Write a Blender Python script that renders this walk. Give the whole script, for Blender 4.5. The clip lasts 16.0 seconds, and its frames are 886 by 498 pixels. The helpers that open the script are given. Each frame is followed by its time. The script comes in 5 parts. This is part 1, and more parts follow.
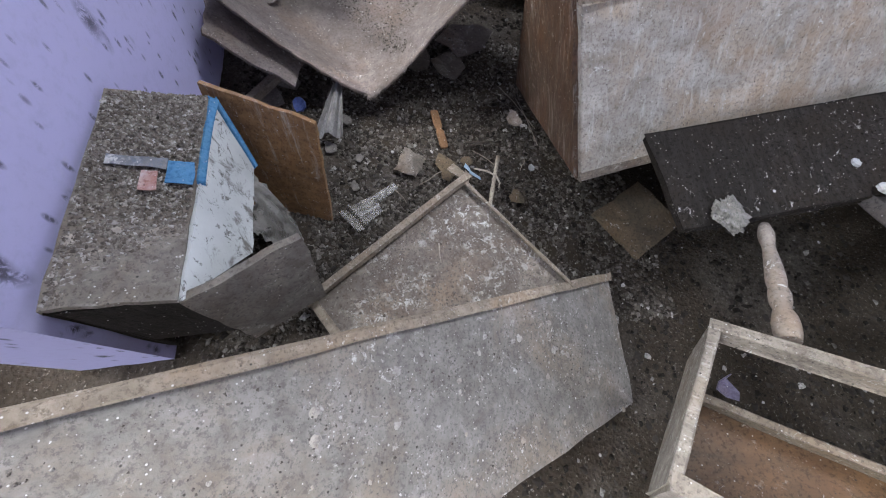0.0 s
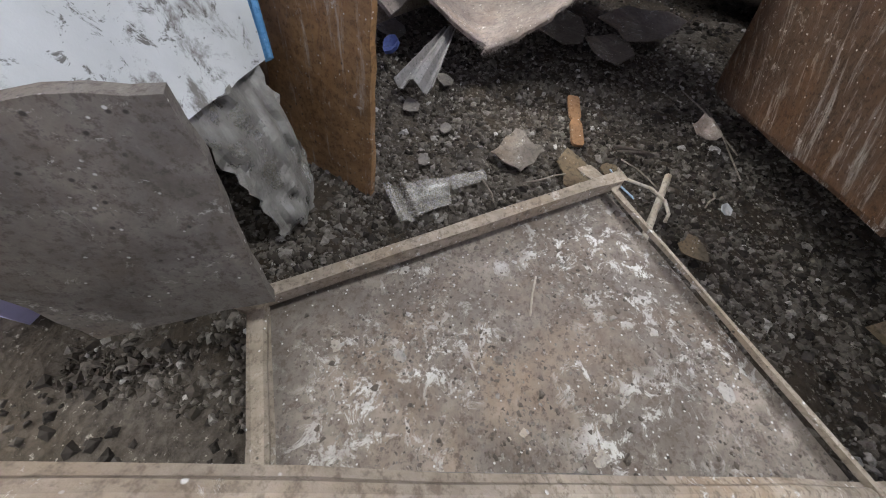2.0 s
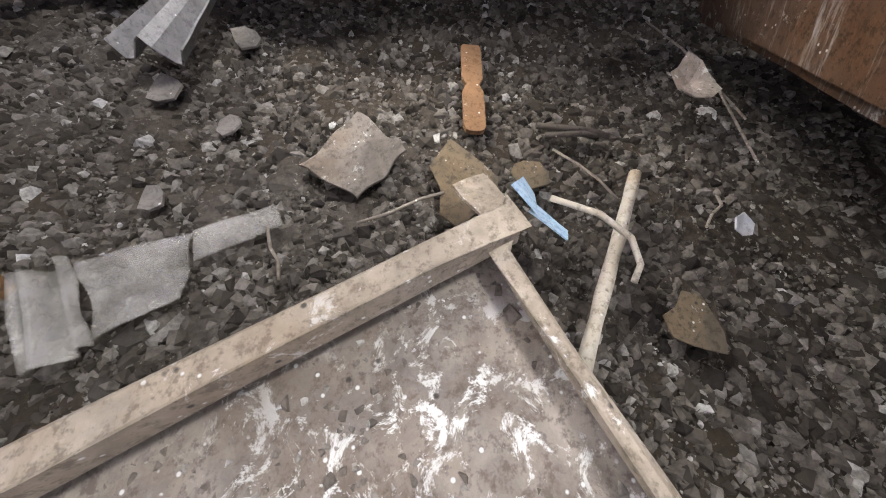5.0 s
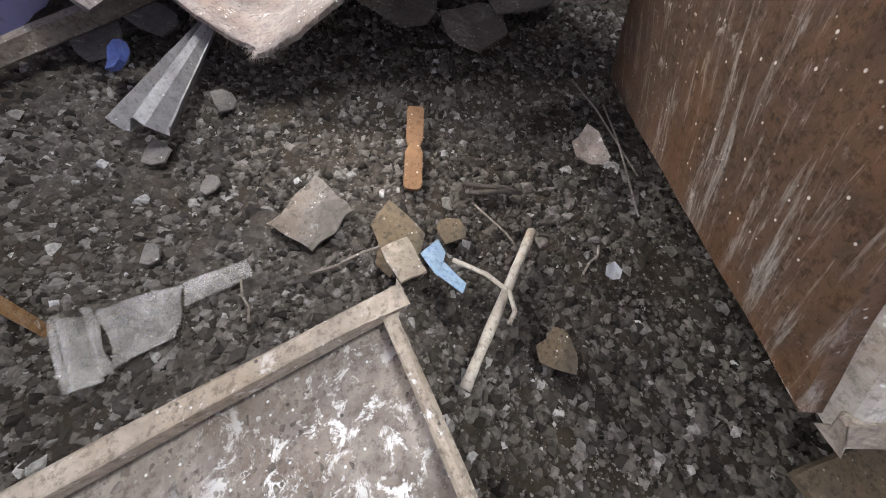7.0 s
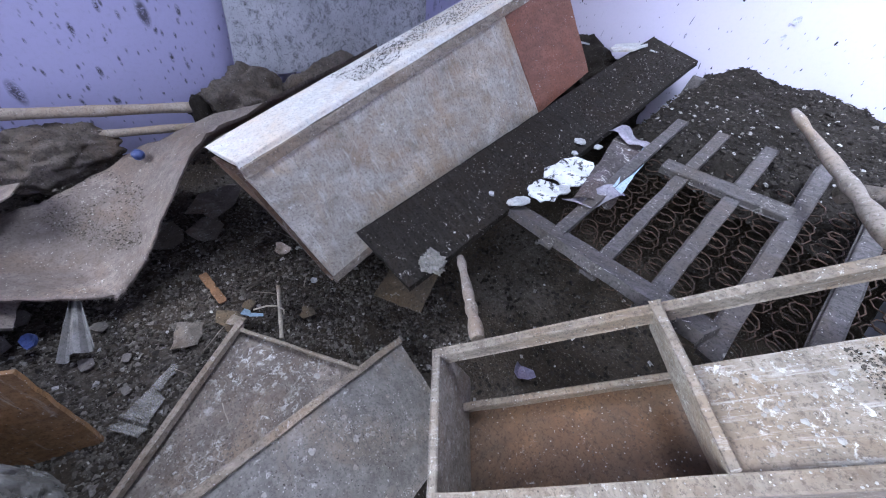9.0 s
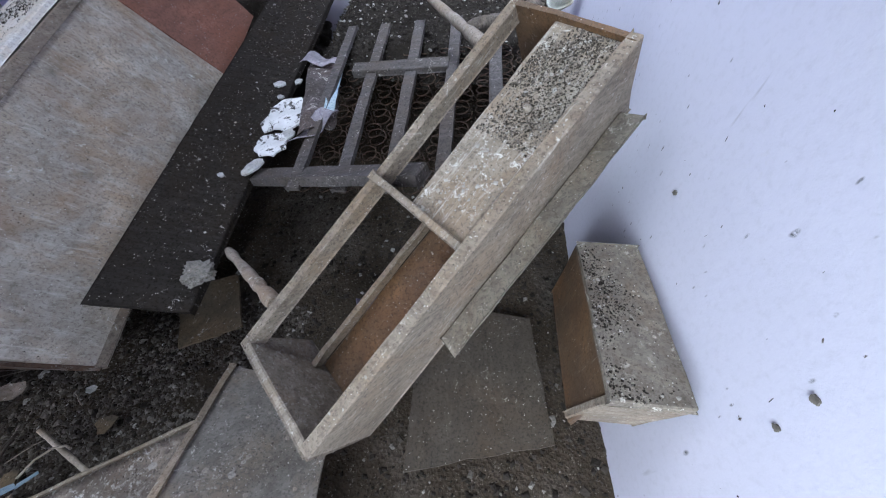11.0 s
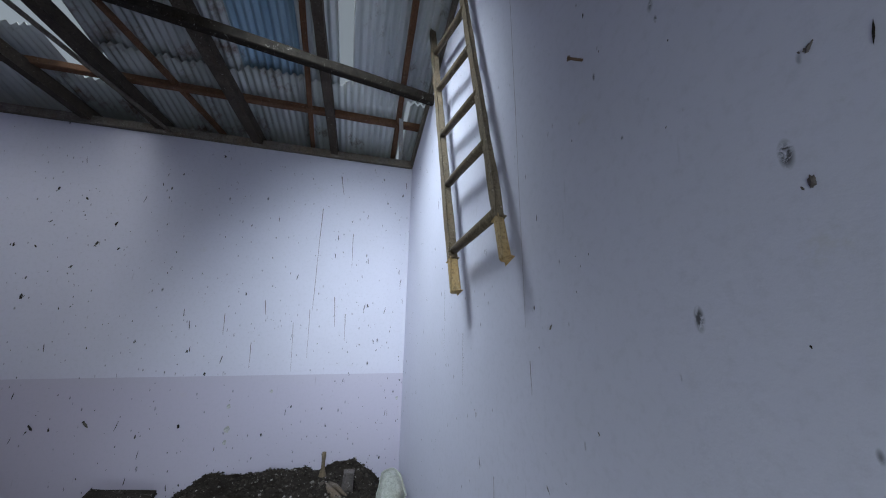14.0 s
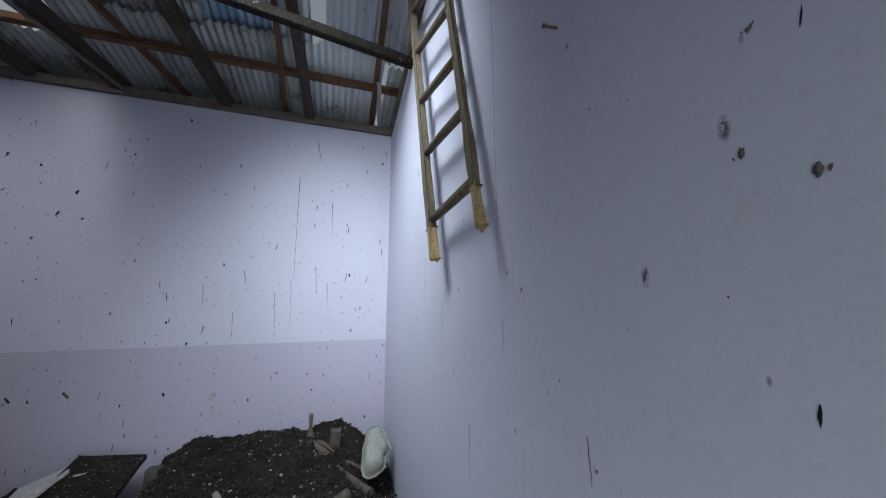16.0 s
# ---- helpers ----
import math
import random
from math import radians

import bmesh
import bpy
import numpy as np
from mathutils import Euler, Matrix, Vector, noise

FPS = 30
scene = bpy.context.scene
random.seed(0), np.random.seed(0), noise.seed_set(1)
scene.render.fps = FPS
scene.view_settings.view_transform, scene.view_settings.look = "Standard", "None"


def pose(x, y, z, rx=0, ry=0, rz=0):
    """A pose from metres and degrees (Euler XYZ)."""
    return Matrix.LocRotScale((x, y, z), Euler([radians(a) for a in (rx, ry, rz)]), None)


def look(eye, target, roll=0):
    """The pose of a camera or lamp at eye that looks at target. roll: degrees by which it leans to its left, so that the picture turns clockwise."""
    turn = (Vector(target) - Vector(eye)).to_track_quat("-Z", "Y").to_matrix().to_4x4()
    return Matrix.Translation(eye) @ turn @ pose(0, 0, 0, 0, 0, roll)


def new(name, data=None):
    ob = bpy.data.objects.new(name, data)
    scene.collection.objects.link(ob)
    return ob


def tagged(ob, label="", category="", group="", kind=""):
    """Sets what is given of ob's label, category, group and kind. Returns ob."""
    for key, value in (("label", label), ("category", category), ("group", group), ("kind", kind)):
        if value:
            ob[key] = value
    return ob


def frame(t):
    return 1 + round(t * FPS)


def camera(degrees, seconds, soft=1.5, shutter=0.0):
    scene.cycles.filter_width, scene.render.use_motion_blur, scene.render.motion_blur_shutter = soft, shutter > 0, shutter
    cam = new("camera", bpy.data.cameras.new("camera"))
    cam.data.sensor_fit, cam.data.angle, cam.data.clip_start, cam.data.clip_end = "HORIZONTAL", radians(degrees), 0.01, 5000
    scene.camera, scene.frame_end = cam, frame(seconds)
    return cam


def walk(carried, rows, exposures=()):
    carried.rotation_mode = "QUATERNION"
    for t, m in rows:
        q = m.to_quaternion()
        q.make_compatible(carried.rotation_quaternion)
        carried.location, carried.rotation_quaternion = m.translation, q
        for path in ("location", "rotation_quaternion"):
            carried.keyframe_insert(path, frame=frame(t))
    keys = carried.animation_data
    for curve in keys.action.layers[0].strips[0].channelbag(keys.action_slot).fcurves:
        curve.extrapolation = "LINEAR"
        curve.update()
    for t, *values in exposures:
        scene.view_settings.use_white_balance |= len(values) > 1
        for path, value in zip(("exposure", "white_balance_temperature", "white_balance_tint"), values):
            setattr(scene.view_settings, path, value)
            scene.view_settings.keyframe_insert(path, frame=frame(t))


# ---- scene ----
cam = camera(107.4, 16.0, soft=1.1)
PATH = [
    (0, (-0.903, -2.593, 0.919), (-1.671, -2.145, -0.873), 23.9),
    (0.5, (-0.931, -2.54, 0.84), (-1.776, -2.386, -0.966), 15.9),
    (1, (-0.961, -2.497, 0.659), (-1.872, -2.455, -1.121), 15.8),
    (1.5, (-1.001, -2.467, 0.546), (-1.954, -2.406, -1.212), 19.1),
    (2, (-1.038, -2.523, 0.519), (-2.058, -2.574, -1.201), 12.0),
    (2.5, (-1.062, -2.586, 0.505), (-2.167, -2.675, -1.16), 13.6),
    (3, (-1.118, -2.555, 0.464), (-2.226, -2.623, -1.2), 13.4),
    (3.5, (-1.221, -2.49, 0.409), (-2.184, -2.58, -1.342), 10.8),
    (4, (-1.285, -2.447, 0.344), (-2.143, -2.477, -1.462), 11.5),
    (4.5, (-1.312, -2.398, 0.319), (-2.173, -2.38, -1.486), 10.8),
    (5, (-1.337, -2.341, 0.333), (-2.282, -2.295, -1.429), 10.1),
    (5.2, (-1.332, -2.327, 0.322), (-2.423, -2.23, -1.351), 11.4),
    (7.3, (-1.368, -2.277, 0.538), (-2.218, -2.178, -1.269), 14.0),
    (7.5, (-1.35, -2.281, 0.612), (-2.206, -2.175, -1.192), 14.4),
    (7.8, (-1.183, -2.355, 0.803), (-2.176, -2.021, -0.9), 20.5),
    (8, (-1.096, -2.317, 0.907), (-2.126, -2.011, -0.779), 15.0),
    (8.5, (-0.869, -2.292, 1.109), (-1.92, -1.735, -0.499), 8.6),
    (9, (-0.725, -2.283, 1.15), (-1.612, -1.204, -0.281), 12.4),
    (9.5, (-0.585, -2.295, 1.159), (-1.29, -1.101, -0.282), 4.3),
    (9.7, (-0.51, -2.295, 1.139), (-1.095, -1.09, -0.346), 3.2),
    (11.8, (-0.426, -2.231, 1.111), (-0.325, -0.844, -0.327), -0.3),
    (12, (-0.405, -2.22, 1.144), (-0.227, -0.745, -0.195), -0.3),
    (12.5, (-0.354, -2.2, 1.286), (0.079, -0.427, 0.468), 0.7),
    (13, (-0.331, -2.178, 1.476), (0.197, -0.255, 1.335), 0.8),
    (13.5, (-0.328, -2.164, 1.581), (0.139, -0.239, 1.861), 1.0),
    (14, (-0.323, -2.171, 1.623), (0.17, -0.287, 2.075), 1.2),
    (14.5, (-0.325, -2.18, 1.619), (0.194, -0.293, 2.032), 1.9),
    (15, (-0.351, -2.186, 1.546), (0.182, -0.262, 1.662), 3.2),
    (15.5, (-0.329, -2.207, 1.545), (0.075, -0.249, 1.593), 1.3),
    (16, (-0.321, -2.195, 1.614), (0.289, -0.31, 1.886), 0.3),
]
walk(cam, [(t, look(eye, target, roll)) for t, eye, target, roll in PATH],
     [(0, 1.2, 6000, 9), (0.5, 1.2, 6050, 9), (1.0, 1.55, 6200, 9), (2.0, 1.45, 6400, 7), (3.0, 1.7, 6450, 8), (5.0, 1.95, 6550, 9), (7.5, 1.9, 6150, 9), (8.0, 1.4, 5950, 12), (8.5, 1.15, 5600, 13), (9.5, 1.1, 5350, 13), (12.0, -0.05, 5850, 4), (12.5, -0.35, 5850, 4), (13.0, -0.5, 5950, 2), (14.0, -0.9, 5950, 2), (15.0, -1.15, 6000, 4), (16.0, -0.95, 6050, 3)])

# ---- world and light ----
world = bpy.data.worlds.new("sky")
scene.world = world
world.use_nodes = True
wn = world.node_tree.nodes
sky = wn.new("ShaderNodeTexSky")
sky.sky_type = "NISHITA"
sky.sun_disc = False
sky.sun_elevation, sky.sun_rotation = radians(48), radians(200)
sky.dust_density = 6.0
grey = wn.new("ShaderNodeHueSaturation")
grey.inputs["Saturation"].default_value, grey.inputs["Value"].default_value = 0.25, 1.5
world.node_tree.links.new(sky.outputs[0], grey.inputs["Color"])
wn["Background"].inputs["Strength"].default_value = 0.15
world.node_tree.links.new(grey.outputs[0], wn["Background"].inputs["Color"])
sun = new("sun", bpy.data.lights.new("sun", "SUN"))
sun.data.energy, sun.data.angle, sun.data.color = 0.6, radians(12), (1.0, 0.96, 0.9)
sun.matrix_world = look((-3, -6, 8), (-1.2, -1.0, 1.0))


def area(name, eye, target, sx, sy, watts, colour):
    lamp = new(name, bpy.data.lights.new(name, "AREA"))
    lamp.data.shape, lamp.data.size, lamp.data.size_y = "RECTANGLE", sx, sy
    lamp.data.energy, lamp.data.color = watts, colour
    lamp.matrix_world = look(eye, target)
    return lamp


# sky light in the openings: the doorway, the window and the two torn parts of the roof
door = area("doorway_sky_light", (-0.62, -3.035, 0.95), (0.02, -1.1, 1.15), 0.75, 1.2, 8.5, (0.95, 1.0, 0.97))
area("window_sky_light", (-2.25, -3.3, 1.0), (-0.7, -1.4, 0.7), 0.75, 0.85, 2.5, (0.95, 1.0, 0.97))
west = area("west_roof_sky_light", (-1.95, -1.50, 3.02), (-1.40, -2.75, 0.1), 0.55, 0.7, 9, (0.96, 0.98, 1.0))
east = area("east_roof_sky_light", (-0.70, -1.36, 3.00), (0.02, -0.25, 1.35), 0.55, 0.6, 26, (0.93, 0.97, 1.0))
door.data.spread, west.data.spread, east.data.spread = radians(110), radians(95), radians(88)

# ---- materials ----


def rgb(c):
    return (*c, 1.0)


class Nodes:
    """A small writer of node materials in object space."""

    def __init__(self, name, rough=0.85, metal=0.0):
        self.m = bpy.data.materials.new(name)
        self.m.use_nodes = True
        self.t = self.m.node_tree
        self.b = self.t.nodes["Principled BSDF"]
        self.b.inputs["Roughness"].default_value = rough
        self.b.inputs["Metallic"].default_value = metal
        self.b.inputs["Specular IOR Level"].default_value = 0.3
        self.co = self.t.nodes.new("ShaderNodeTexCoord").outputs["Object"]

    def link(self, a, b):
        self.t.links.new(a, b)

    def mapped(self, scale=(1, 1, 1), turn=(0, 0, 0)):
        n = self.t.nodes.new("ShaderNodeMapping")
        n.inputs["Scale"].default_value = scale
        n.inputs["Rotation"].default_value = turn
        self.link(self.co, n.inputs["Vector"])
        return n.outputs[0]

    def noise(self, scale, detail=6, rough=0.6, co=None, warp=0.0):
        n = self.t.nodes.new("ShaderNodeTexNoise")
        n.inputs["Scale"].default_value, n.inputs["Detail"].default_value = scale, detail
        n.inputs["Roughness"].default_value, n.inputs["Distortion"].default_value = rough, warp
        self.link(co or self.co, n.inputs["Vector"])
        return n.outputs["Fac"]

    def cells(self, scale, co=None, out="Distance"):
        n = self.t.nodes.new("ShaderNodeTexVoronoi")
        n.inputs["Scale"].default_value = scale
        self.link(co or self.co, n.inputs["Vector"])
        return n.outputs[out]

    def ramp(self, fac, *stops):
        n = self.t.nodes.new("ShaderNodeValToRGB")
        e = n.color_ramp.elements
        while len(e) < len(stops):
            e.new(0.5)
        for s, (p, c) in zip(e, stops):
            s.position, s.color = p, rgb(c if isinstance(c, tuple) else (c, c, c))
        self.link(fac, n.inputs[0])
        return n.outputs[0]

    def mix(self, fac, a, b, kind="MIX"):
        n = self.t.nodes.new("ShaderNodeMix")
        n.data_type, n.blend_type = "RGBA", kind
        for socket, v in ((n.inputs[0], fac), (n.inputs[6], a), (n.inputs[7], b)):
            if isinstance(v, tuple):
                socket.default_value = rgb(v)
            elif isinstance(v, (int, float)):
                socket.default_value = v
            else:
                self.link(v, socket)
        return n.outputs[2]

    def bump(self, height, strength=0.5, dist=0.004):
        n = self.t.nodes.new("ShaderNodeBump")
        n.inputs["Strength"].default_value, n.inputs["Distance"].default_value = strength, dist
        self.link(height, n.inputs["Height"])
        self.link(n.outputs[0], self.b.inputs["Normal"])

    def done(self, colour):
        self.link(colour, self.b.inputs["Base Color"])
        return self.m


def droppings(k, base, amount, scale=45, colour=(0.56, 0.54, 0.5)):
    """White bird and bat droppings: ragged blots, small sharp specks and dark crumbs."""
    blot = k.ramp(k.noise(scale, 8, 0.78, warp=0.6), (0.635 - 0.09 * amount, 0.0), (0.69 - 0.09 * amount, 0.9))
    patch = k.ramp(k.noise(scale / 7, 4, 0.6), (0.44, 0.0), (0.62, 1.0))
    f = k.mix(1.0, blot, patch, "MULTIPLY")
    f2 = k.ramp(k.cells(scale * 2.6), (0.10, 1.0), (0.17, 0.0))
    spot = k.mix(1.0, f2, k.ramp(k.noise(scale * 0.9, 2), (0.56 - 0.06 * amount, 0.0), (0.60 - 0.06 * amount, 1.0)), "MULTIPLY")
    f3 = k.ramp(k.cells(scale * 1.7, k.mapped((1, 1, 1), (0.5, 0.4, 0.3))), (0.08, 1.0), (0.16, 0.0))
    black = k.mix(1.0, f3, k.ramp(k.noise(scale * 0.6, 2), (0.52, 0.0), (0.57, 0.9)), "MULTIPLY")
    c = k.mix(f, base, colour)
    c = k.mix(black, c, (0.03, 0.026, 0.022))
    return k.mix(spot, c, (0.48, 0.46, 0.43))


def board_material(name, dark, light, grime=0.5, amount=0.5, stretch=(3, 3, 3), rough=0.85, dirt=(0.045, 0.04, 0.034), bump=0.5, streaks=0.0, along=(0, 0, 1), rust=0.0):
    k = Nodes(name, rough)
    grain = k.noise(9, 9, 0.7, k.mapped(stretch), 0.4)
    c = k.ramp(grain, (0.3, dark), (0.68, light))
    stain = k.ramp(k.noise(3.6, 6, 0.7, warp=0.5), (0.46, 0.0), (0.62, 0.75))
    c = k.mix(stain, c, tuple(0.55 * (d + l) * f for d, l, f in zip(dark, light, (0.95, 0.80, 0.64))))
    pale = k.ramp(k.noise(6.5, 7, 0.7, k.mapped((1, 1, 1), (0.7, 0.2, 1.1))), (0.54, 0.0), (0.70, 0.6))
    c = k.mix(pale, c, tuple(min(0.8, 1.25 * v) for v in light))
    big = k.ramp(k.noise(4.5, 8, 0.68), (0.62 - 0.3 * grime, 1.0), (0.85 - 0.2 * grime, 0.0))
    c = k.mix(k.mix(1.0, big, (grime, grime, grime), "MULTIPLY"), c, dirt)
    fine = k.ramp(k.noise(130, 3, 0.8), (0.36, 1.0), (0.5, 0.0))
    c = k.mix(k.mix(1.0, fine, (0.7, 0.7, 0.7), "MULTIPLY"), c, tuple(0.5 * v for v in dark))
    if streaks:
        turn = Vector(along).rotation_difference(Vector((0, 0, 1))).to_euler()
        lane = k.t.nodes.new("ShaderNodeMapping")
        lane.inputs["Scale"].default_value = (4.5, 4.5, 0.45)
        k.link(k.mapped((1, 1, 1), turn), lane.inputs["Vector"])
        run = k.noise(14, 9, 0.78, lane.outputs[0], 0.3)
        s = k.ramp(run, (0.62 - 0.10 * streaks, 0.0), (0.80 - 0.08 * streaks, 0.75))
        c = k.mix(s, c, (0.52, 0.50, 0.46))
        c = k.mix(k.ramp(run, (0.28, 0.6), (0.42, 0.0)), c, tuple(0.45 * v for v in dark))
    if rust:
        r = k.mix(1.0, k.ramp(k.noise(5, 7, 0.7, k.mapped((1, 1, 1), (1.2, 0.3, 0.2)), 0.8), (0.48, 0.0), (0.66, 0.8)), (rust, rust, rust), "MULTIPLY")
        c = k.mix(r, c, (0.24, 0.13, 0.055))
    c = droppings(k, c, amount)
    k.bump(k.mix(0.5, grain, k.noise(120, 4, 0.7)), bump, 0.003)
    return k.done(c)


def wall_material(name, tint, spots=1.0, dado=None):
    k = Nodes(name, 0.7)
    c = k.ramp(k.noise(1.3, 6, 0.6), (0.3, tint), (0.7, tuple(min(1, 1.1 * v) for v in tint)))
    if dado:
        # an older, duller coat of paint below this height
        z = k.t.nodes.new("ShaderNodeSeparateXYZ")
        k.link(k.co, z.inputs[0])
        step = k.t.nodes.new("ShaderNodeMath")
        step.operation, step.inputs[1].default_value = "LESS_THAN", dado
        k.link(z.outputs[2], step.inputs[0])
        c = k.mix(step.outputs[0], c, tuple(f * v for f, v in zip((0.86, 0.82, 0.86), tint)))
    fine = k.noise(60, 6, 0.7)
    c = k.mix(k.ramp(fine, (0.3, 0.25), (0.5, 0.0)), c, tuple(0.7 * v for v in tint))
    # dribbles, mould and black droppings, in a few sizes
    drip = k.ramp(k.noise(24, 3, 0.6, k.mapped((1, 1, 0.12))), (0.70, 0.0), (0.78, 0.55))
    c = k.mix(drip, c, (0.16, 0.15, 0.17))
    for scale, thr, seen, amp in ((15, 0.085, 0.56, 0.9), (27, 0.09, 0.54, 0.8), (40, 0.10, 0.53, 0.7), (8, 0.10, 0.58, 0.85))[:4 if spots > 1 else 3]:
        wob = k.mapped((1.0, 1.0, 0.42), (0.25 * scale / 15, 0.2, 0))
        size = thr * (0.72 + 0.45 * max(0, spots - 0.8))
        dot = k.ramp(k.cells(scale, wob), (size * 0.7, 1.0), (size * 1.5, 0.0))
        gate = k.ramp(k.noise(scale * 0.7, 2, 0.5), (seen - 0.07 * spots, 0.0), (seen - 0.07 * spots + 0.04, amp))
        rag = k.ramp(k.noise(70, 5, 0.8, warp=1.0), (0.38, 0.0), (0.5, 1.0))
        c = k.mix(k.mix(1.0, k.mix(1.0, dot, gate, "MULTIPLY"), rag, "MULTIPLY"), c, (0.035, 0.033, 0.035))
    scuff = k.mix(1.0, k.ramp(k.noise(7, 6, 0.7), (0.62, 0.0), (0.72, 0.35)), k.ramp(k.noise(40, 5, 0.8), (0.45, 0.0), (0.6, 1.0)), "MULTIPLY")
    c = k.mix(scuff, c, (0.42, 0.40, 0.36))
    k.bump(k.noise(35, 8, 0.7), 0.25, 0.004)
    return k.done(c)


WALL = wall_material("lilac_limewash", (0.51, 0.505, 0.605), 0.15)
WALL_NORTH = wall_material("lilac_limewash_two_coats", (0.51, 0.505, 0.605), 0.9, 1.32)
WALL_SPOTTED = wall_material("lilac_limewash_mould", (0.42, 0.40, 0.60), 2.2)
GREY_BOARD = board_material("grey_mouldy_board", (0.12, 0.10, 0.082), (0.29, 0.26, 0.225), 0.55, 0.55, bump=0.9)
BIG_BOARD = board_material("grey_violet_board", (0.17, 0.155, 0.135), (0.36, 0.335, 0.31), 0.45, 0.65)
PANEL = board_material("pale_hardboard", (0.15, 0.115, 0.09), (0.40, 0.34, 0.285), 0.62, 1.2, bump=0.9)
BATTEN = board_material("pale_wood_batten", (0.19, 0.145, 0.10), (0.47, 0.395, 0.31), 0.45, 0.7, (3, 3, 3))
WARD_FACE = board_material("wardrobe_grey_face", (0.26, 0.225, 0.185), (0.62, 0.57, 0.51), 0.4, 0.55, (2, 1, 2), streaks=0.95, along=(-0.40, -0.28, 0.87), rust=0.4)
WARD_END = board_material("wardrobe_brown_varnish", (0.06, 0.027, 0.010), (0.185, 0.088, 0.035), 0.6, 0.6, (4, 4, 0.6), 0.5, streaks=0.9, along=(-0.40, -0.28, 0.87))
WARD_RED = board_material("wardrobe_red_brown", (0.16, 0.06, 0.035), (0.28, 0.12, 0.075), 0.3, 0.15, (4, 1, 4), 0.6)
WARD_TOP = board_material("whitewashed_wood", (0.54, 0.52, 0.49), (0.80, 0.78, 0.75), 0.2, 0.4)
BROWN_BOARD = board_material("brown_varnished_board", (0.17, 0.085, 0.03), (0.40, 0.225, 0.09), 0.35, 0.5, (2, 2, 5), 0.5, streaks=0.7, along=(0.36, 0.05, -0.93))
BROWN = board_material("brown_plywood", (0.075, 0.04, 0.02), (0.20, 0.112, 0.052), 0.6, 0.12, (5, 1, 1), 0.55, streaks=0.25)
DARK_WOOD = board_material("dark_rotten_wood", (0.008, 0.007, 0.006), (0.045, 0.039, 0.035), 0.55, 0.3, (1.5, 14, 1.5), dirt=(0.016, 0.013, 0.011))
BED_WOOD = board_material("grey_bed_slat", (0.045, 0.04, 0.042), (0.15, 0.135, 0.14), 0.45, 0.5, (1.5, 8, 1.5))
DUSTY_PLY = board_material("dusty_dark_plywood", (0.03, 0.024, 0.018), (0.085, 0.068, 0.052), 0.5, 0.35, (4, 1.5, 2))
CABINET = board_material("guano_caked_cabinet", (0.17, 0.135, 0.105), (0.42, 0.37, 0.31), 0.4, 0.85, (3, 3, 3), streaks=0.8, along=(0.56, 0.63, 0.54))
CABINET_SIDE = board_material("weathered_cabinet_side", (0.14, 0.11, 0.085), (0.36, 0.305, 0.25), 0.4, 0.55, (2, 2, 9), streaks=0.45, along=(0.56, 0.63, 0.54))
GUANO = board_material("guano_crust", (0.13, 0.11, 0.09), (0.36, 0.32, 0.27), 0.5, 0.8, bump=1.0)


def splashed_paint():
    """White paint with ragged dark splashes and a film of dirt."""
    k = Nodes("splashed_white_paint", 0.6)
    c = k.ramp(k.noise(6, 6, 0.6), (0.3, (0.40, 0.41, 0.40)), (0.7, (0.58, 0.59, 0.58)))
    c = k.mix(k.ramp(k.noise(9, 8, 0.75, warp=1.0), (0.53, 0.0), (0.62, 0.85)), c, (0.10, 0.085, 0.07))
    c = k.mix(k.ramp(k.noise(38, 5, 0.8, warp=0.8), (0.575, 0.0), (0.63, 0.85)), c, (0.07, 0.06, 0.05))
    k.bump(k.noise(60, 5, 0.7), 0.4, 0.002)
    return k.done(c)


def spotted_plaster():
    """White plaster with black clots of dirt."""
    k = Nodes("dirty_white_plaster", 0.8)
    c = k.ramp(k.noise(12, 6, 0.6), (0.3, (0.46, 0.46, 0.48)), (0.7, (0.70, 0.70, 0.72)))
    c = k.mix(k.ramp(k.noise(34, 6, 0.75, warp=0.8), (0.54, 0.0), (0.58, 0.95)), c, (0.025, 0.02, 0.018))
    k.bump(k.noise(80, 5, 0.7), 0.5, 0.002)
    return k.done(c)


def mottled_board():
    """A pale board freckled with grey mould."""
    k = Nodes("mottled_pale_board", 0.75)
    c = k.ramp(k.noise(3, 6, 0.65), (0.3, (0.34, 0.34, 0.37)), (0.7, (0.60, 0.60, 0.63)))
    c = k.mix(k.ramp(k.noise(26, 8, 0.8, warp=0.5), (0.50, 0.0), (0.62, 0.75)), c, (0.10, 0.095, 0.10))
    c = k.mix(k.ramp(k.noise(90, 4, 0.8), (0.58, 0.0), (0.64, 0.8)), c, (0.05, 0.045, 0.045))
    k.bump(k.noise(60, 5, 0.7), 0.4, 0.003)
    return k.done(c)


SPLASHED = splashed_paint()
SPOTTED_PLASTER = spotted_plaster()
MOTTLED = mottled_board()
BLUE_PAINT = board_material("blue_paint", (0.035, 0.17, 0.36), (0.12, 0.32, 0.54), 0.35, 0.7)
LID_PRINT = board_material("washed_out_print", (0.22, 0.26, 0.32), (0.46, 0.48, 0.50), 0.7, 1.6)
RED_PAPER = board_material("faded_red_print", (0.36, 0.12, 0.09), (0.60, 0.50, 0.47), 0.35, 1.6)
POSTER = board_material("dirty_poster", (0.03, 0.025, 0.026), (0.16, 0.13, 0.14), 0.8, 0.9)
POSTER_EDGE = board_material("pale_torn_paper", (0.22, 0.20, 0.25), (0.50, 0.47, 0.55), 0.5, 0.6)
FIBRE = board_material("felted_fibreboard", (0.115, 0.092, 0.08), (0.27, 0.222, 0.20), 0.5, 0.4, bump=0.9)
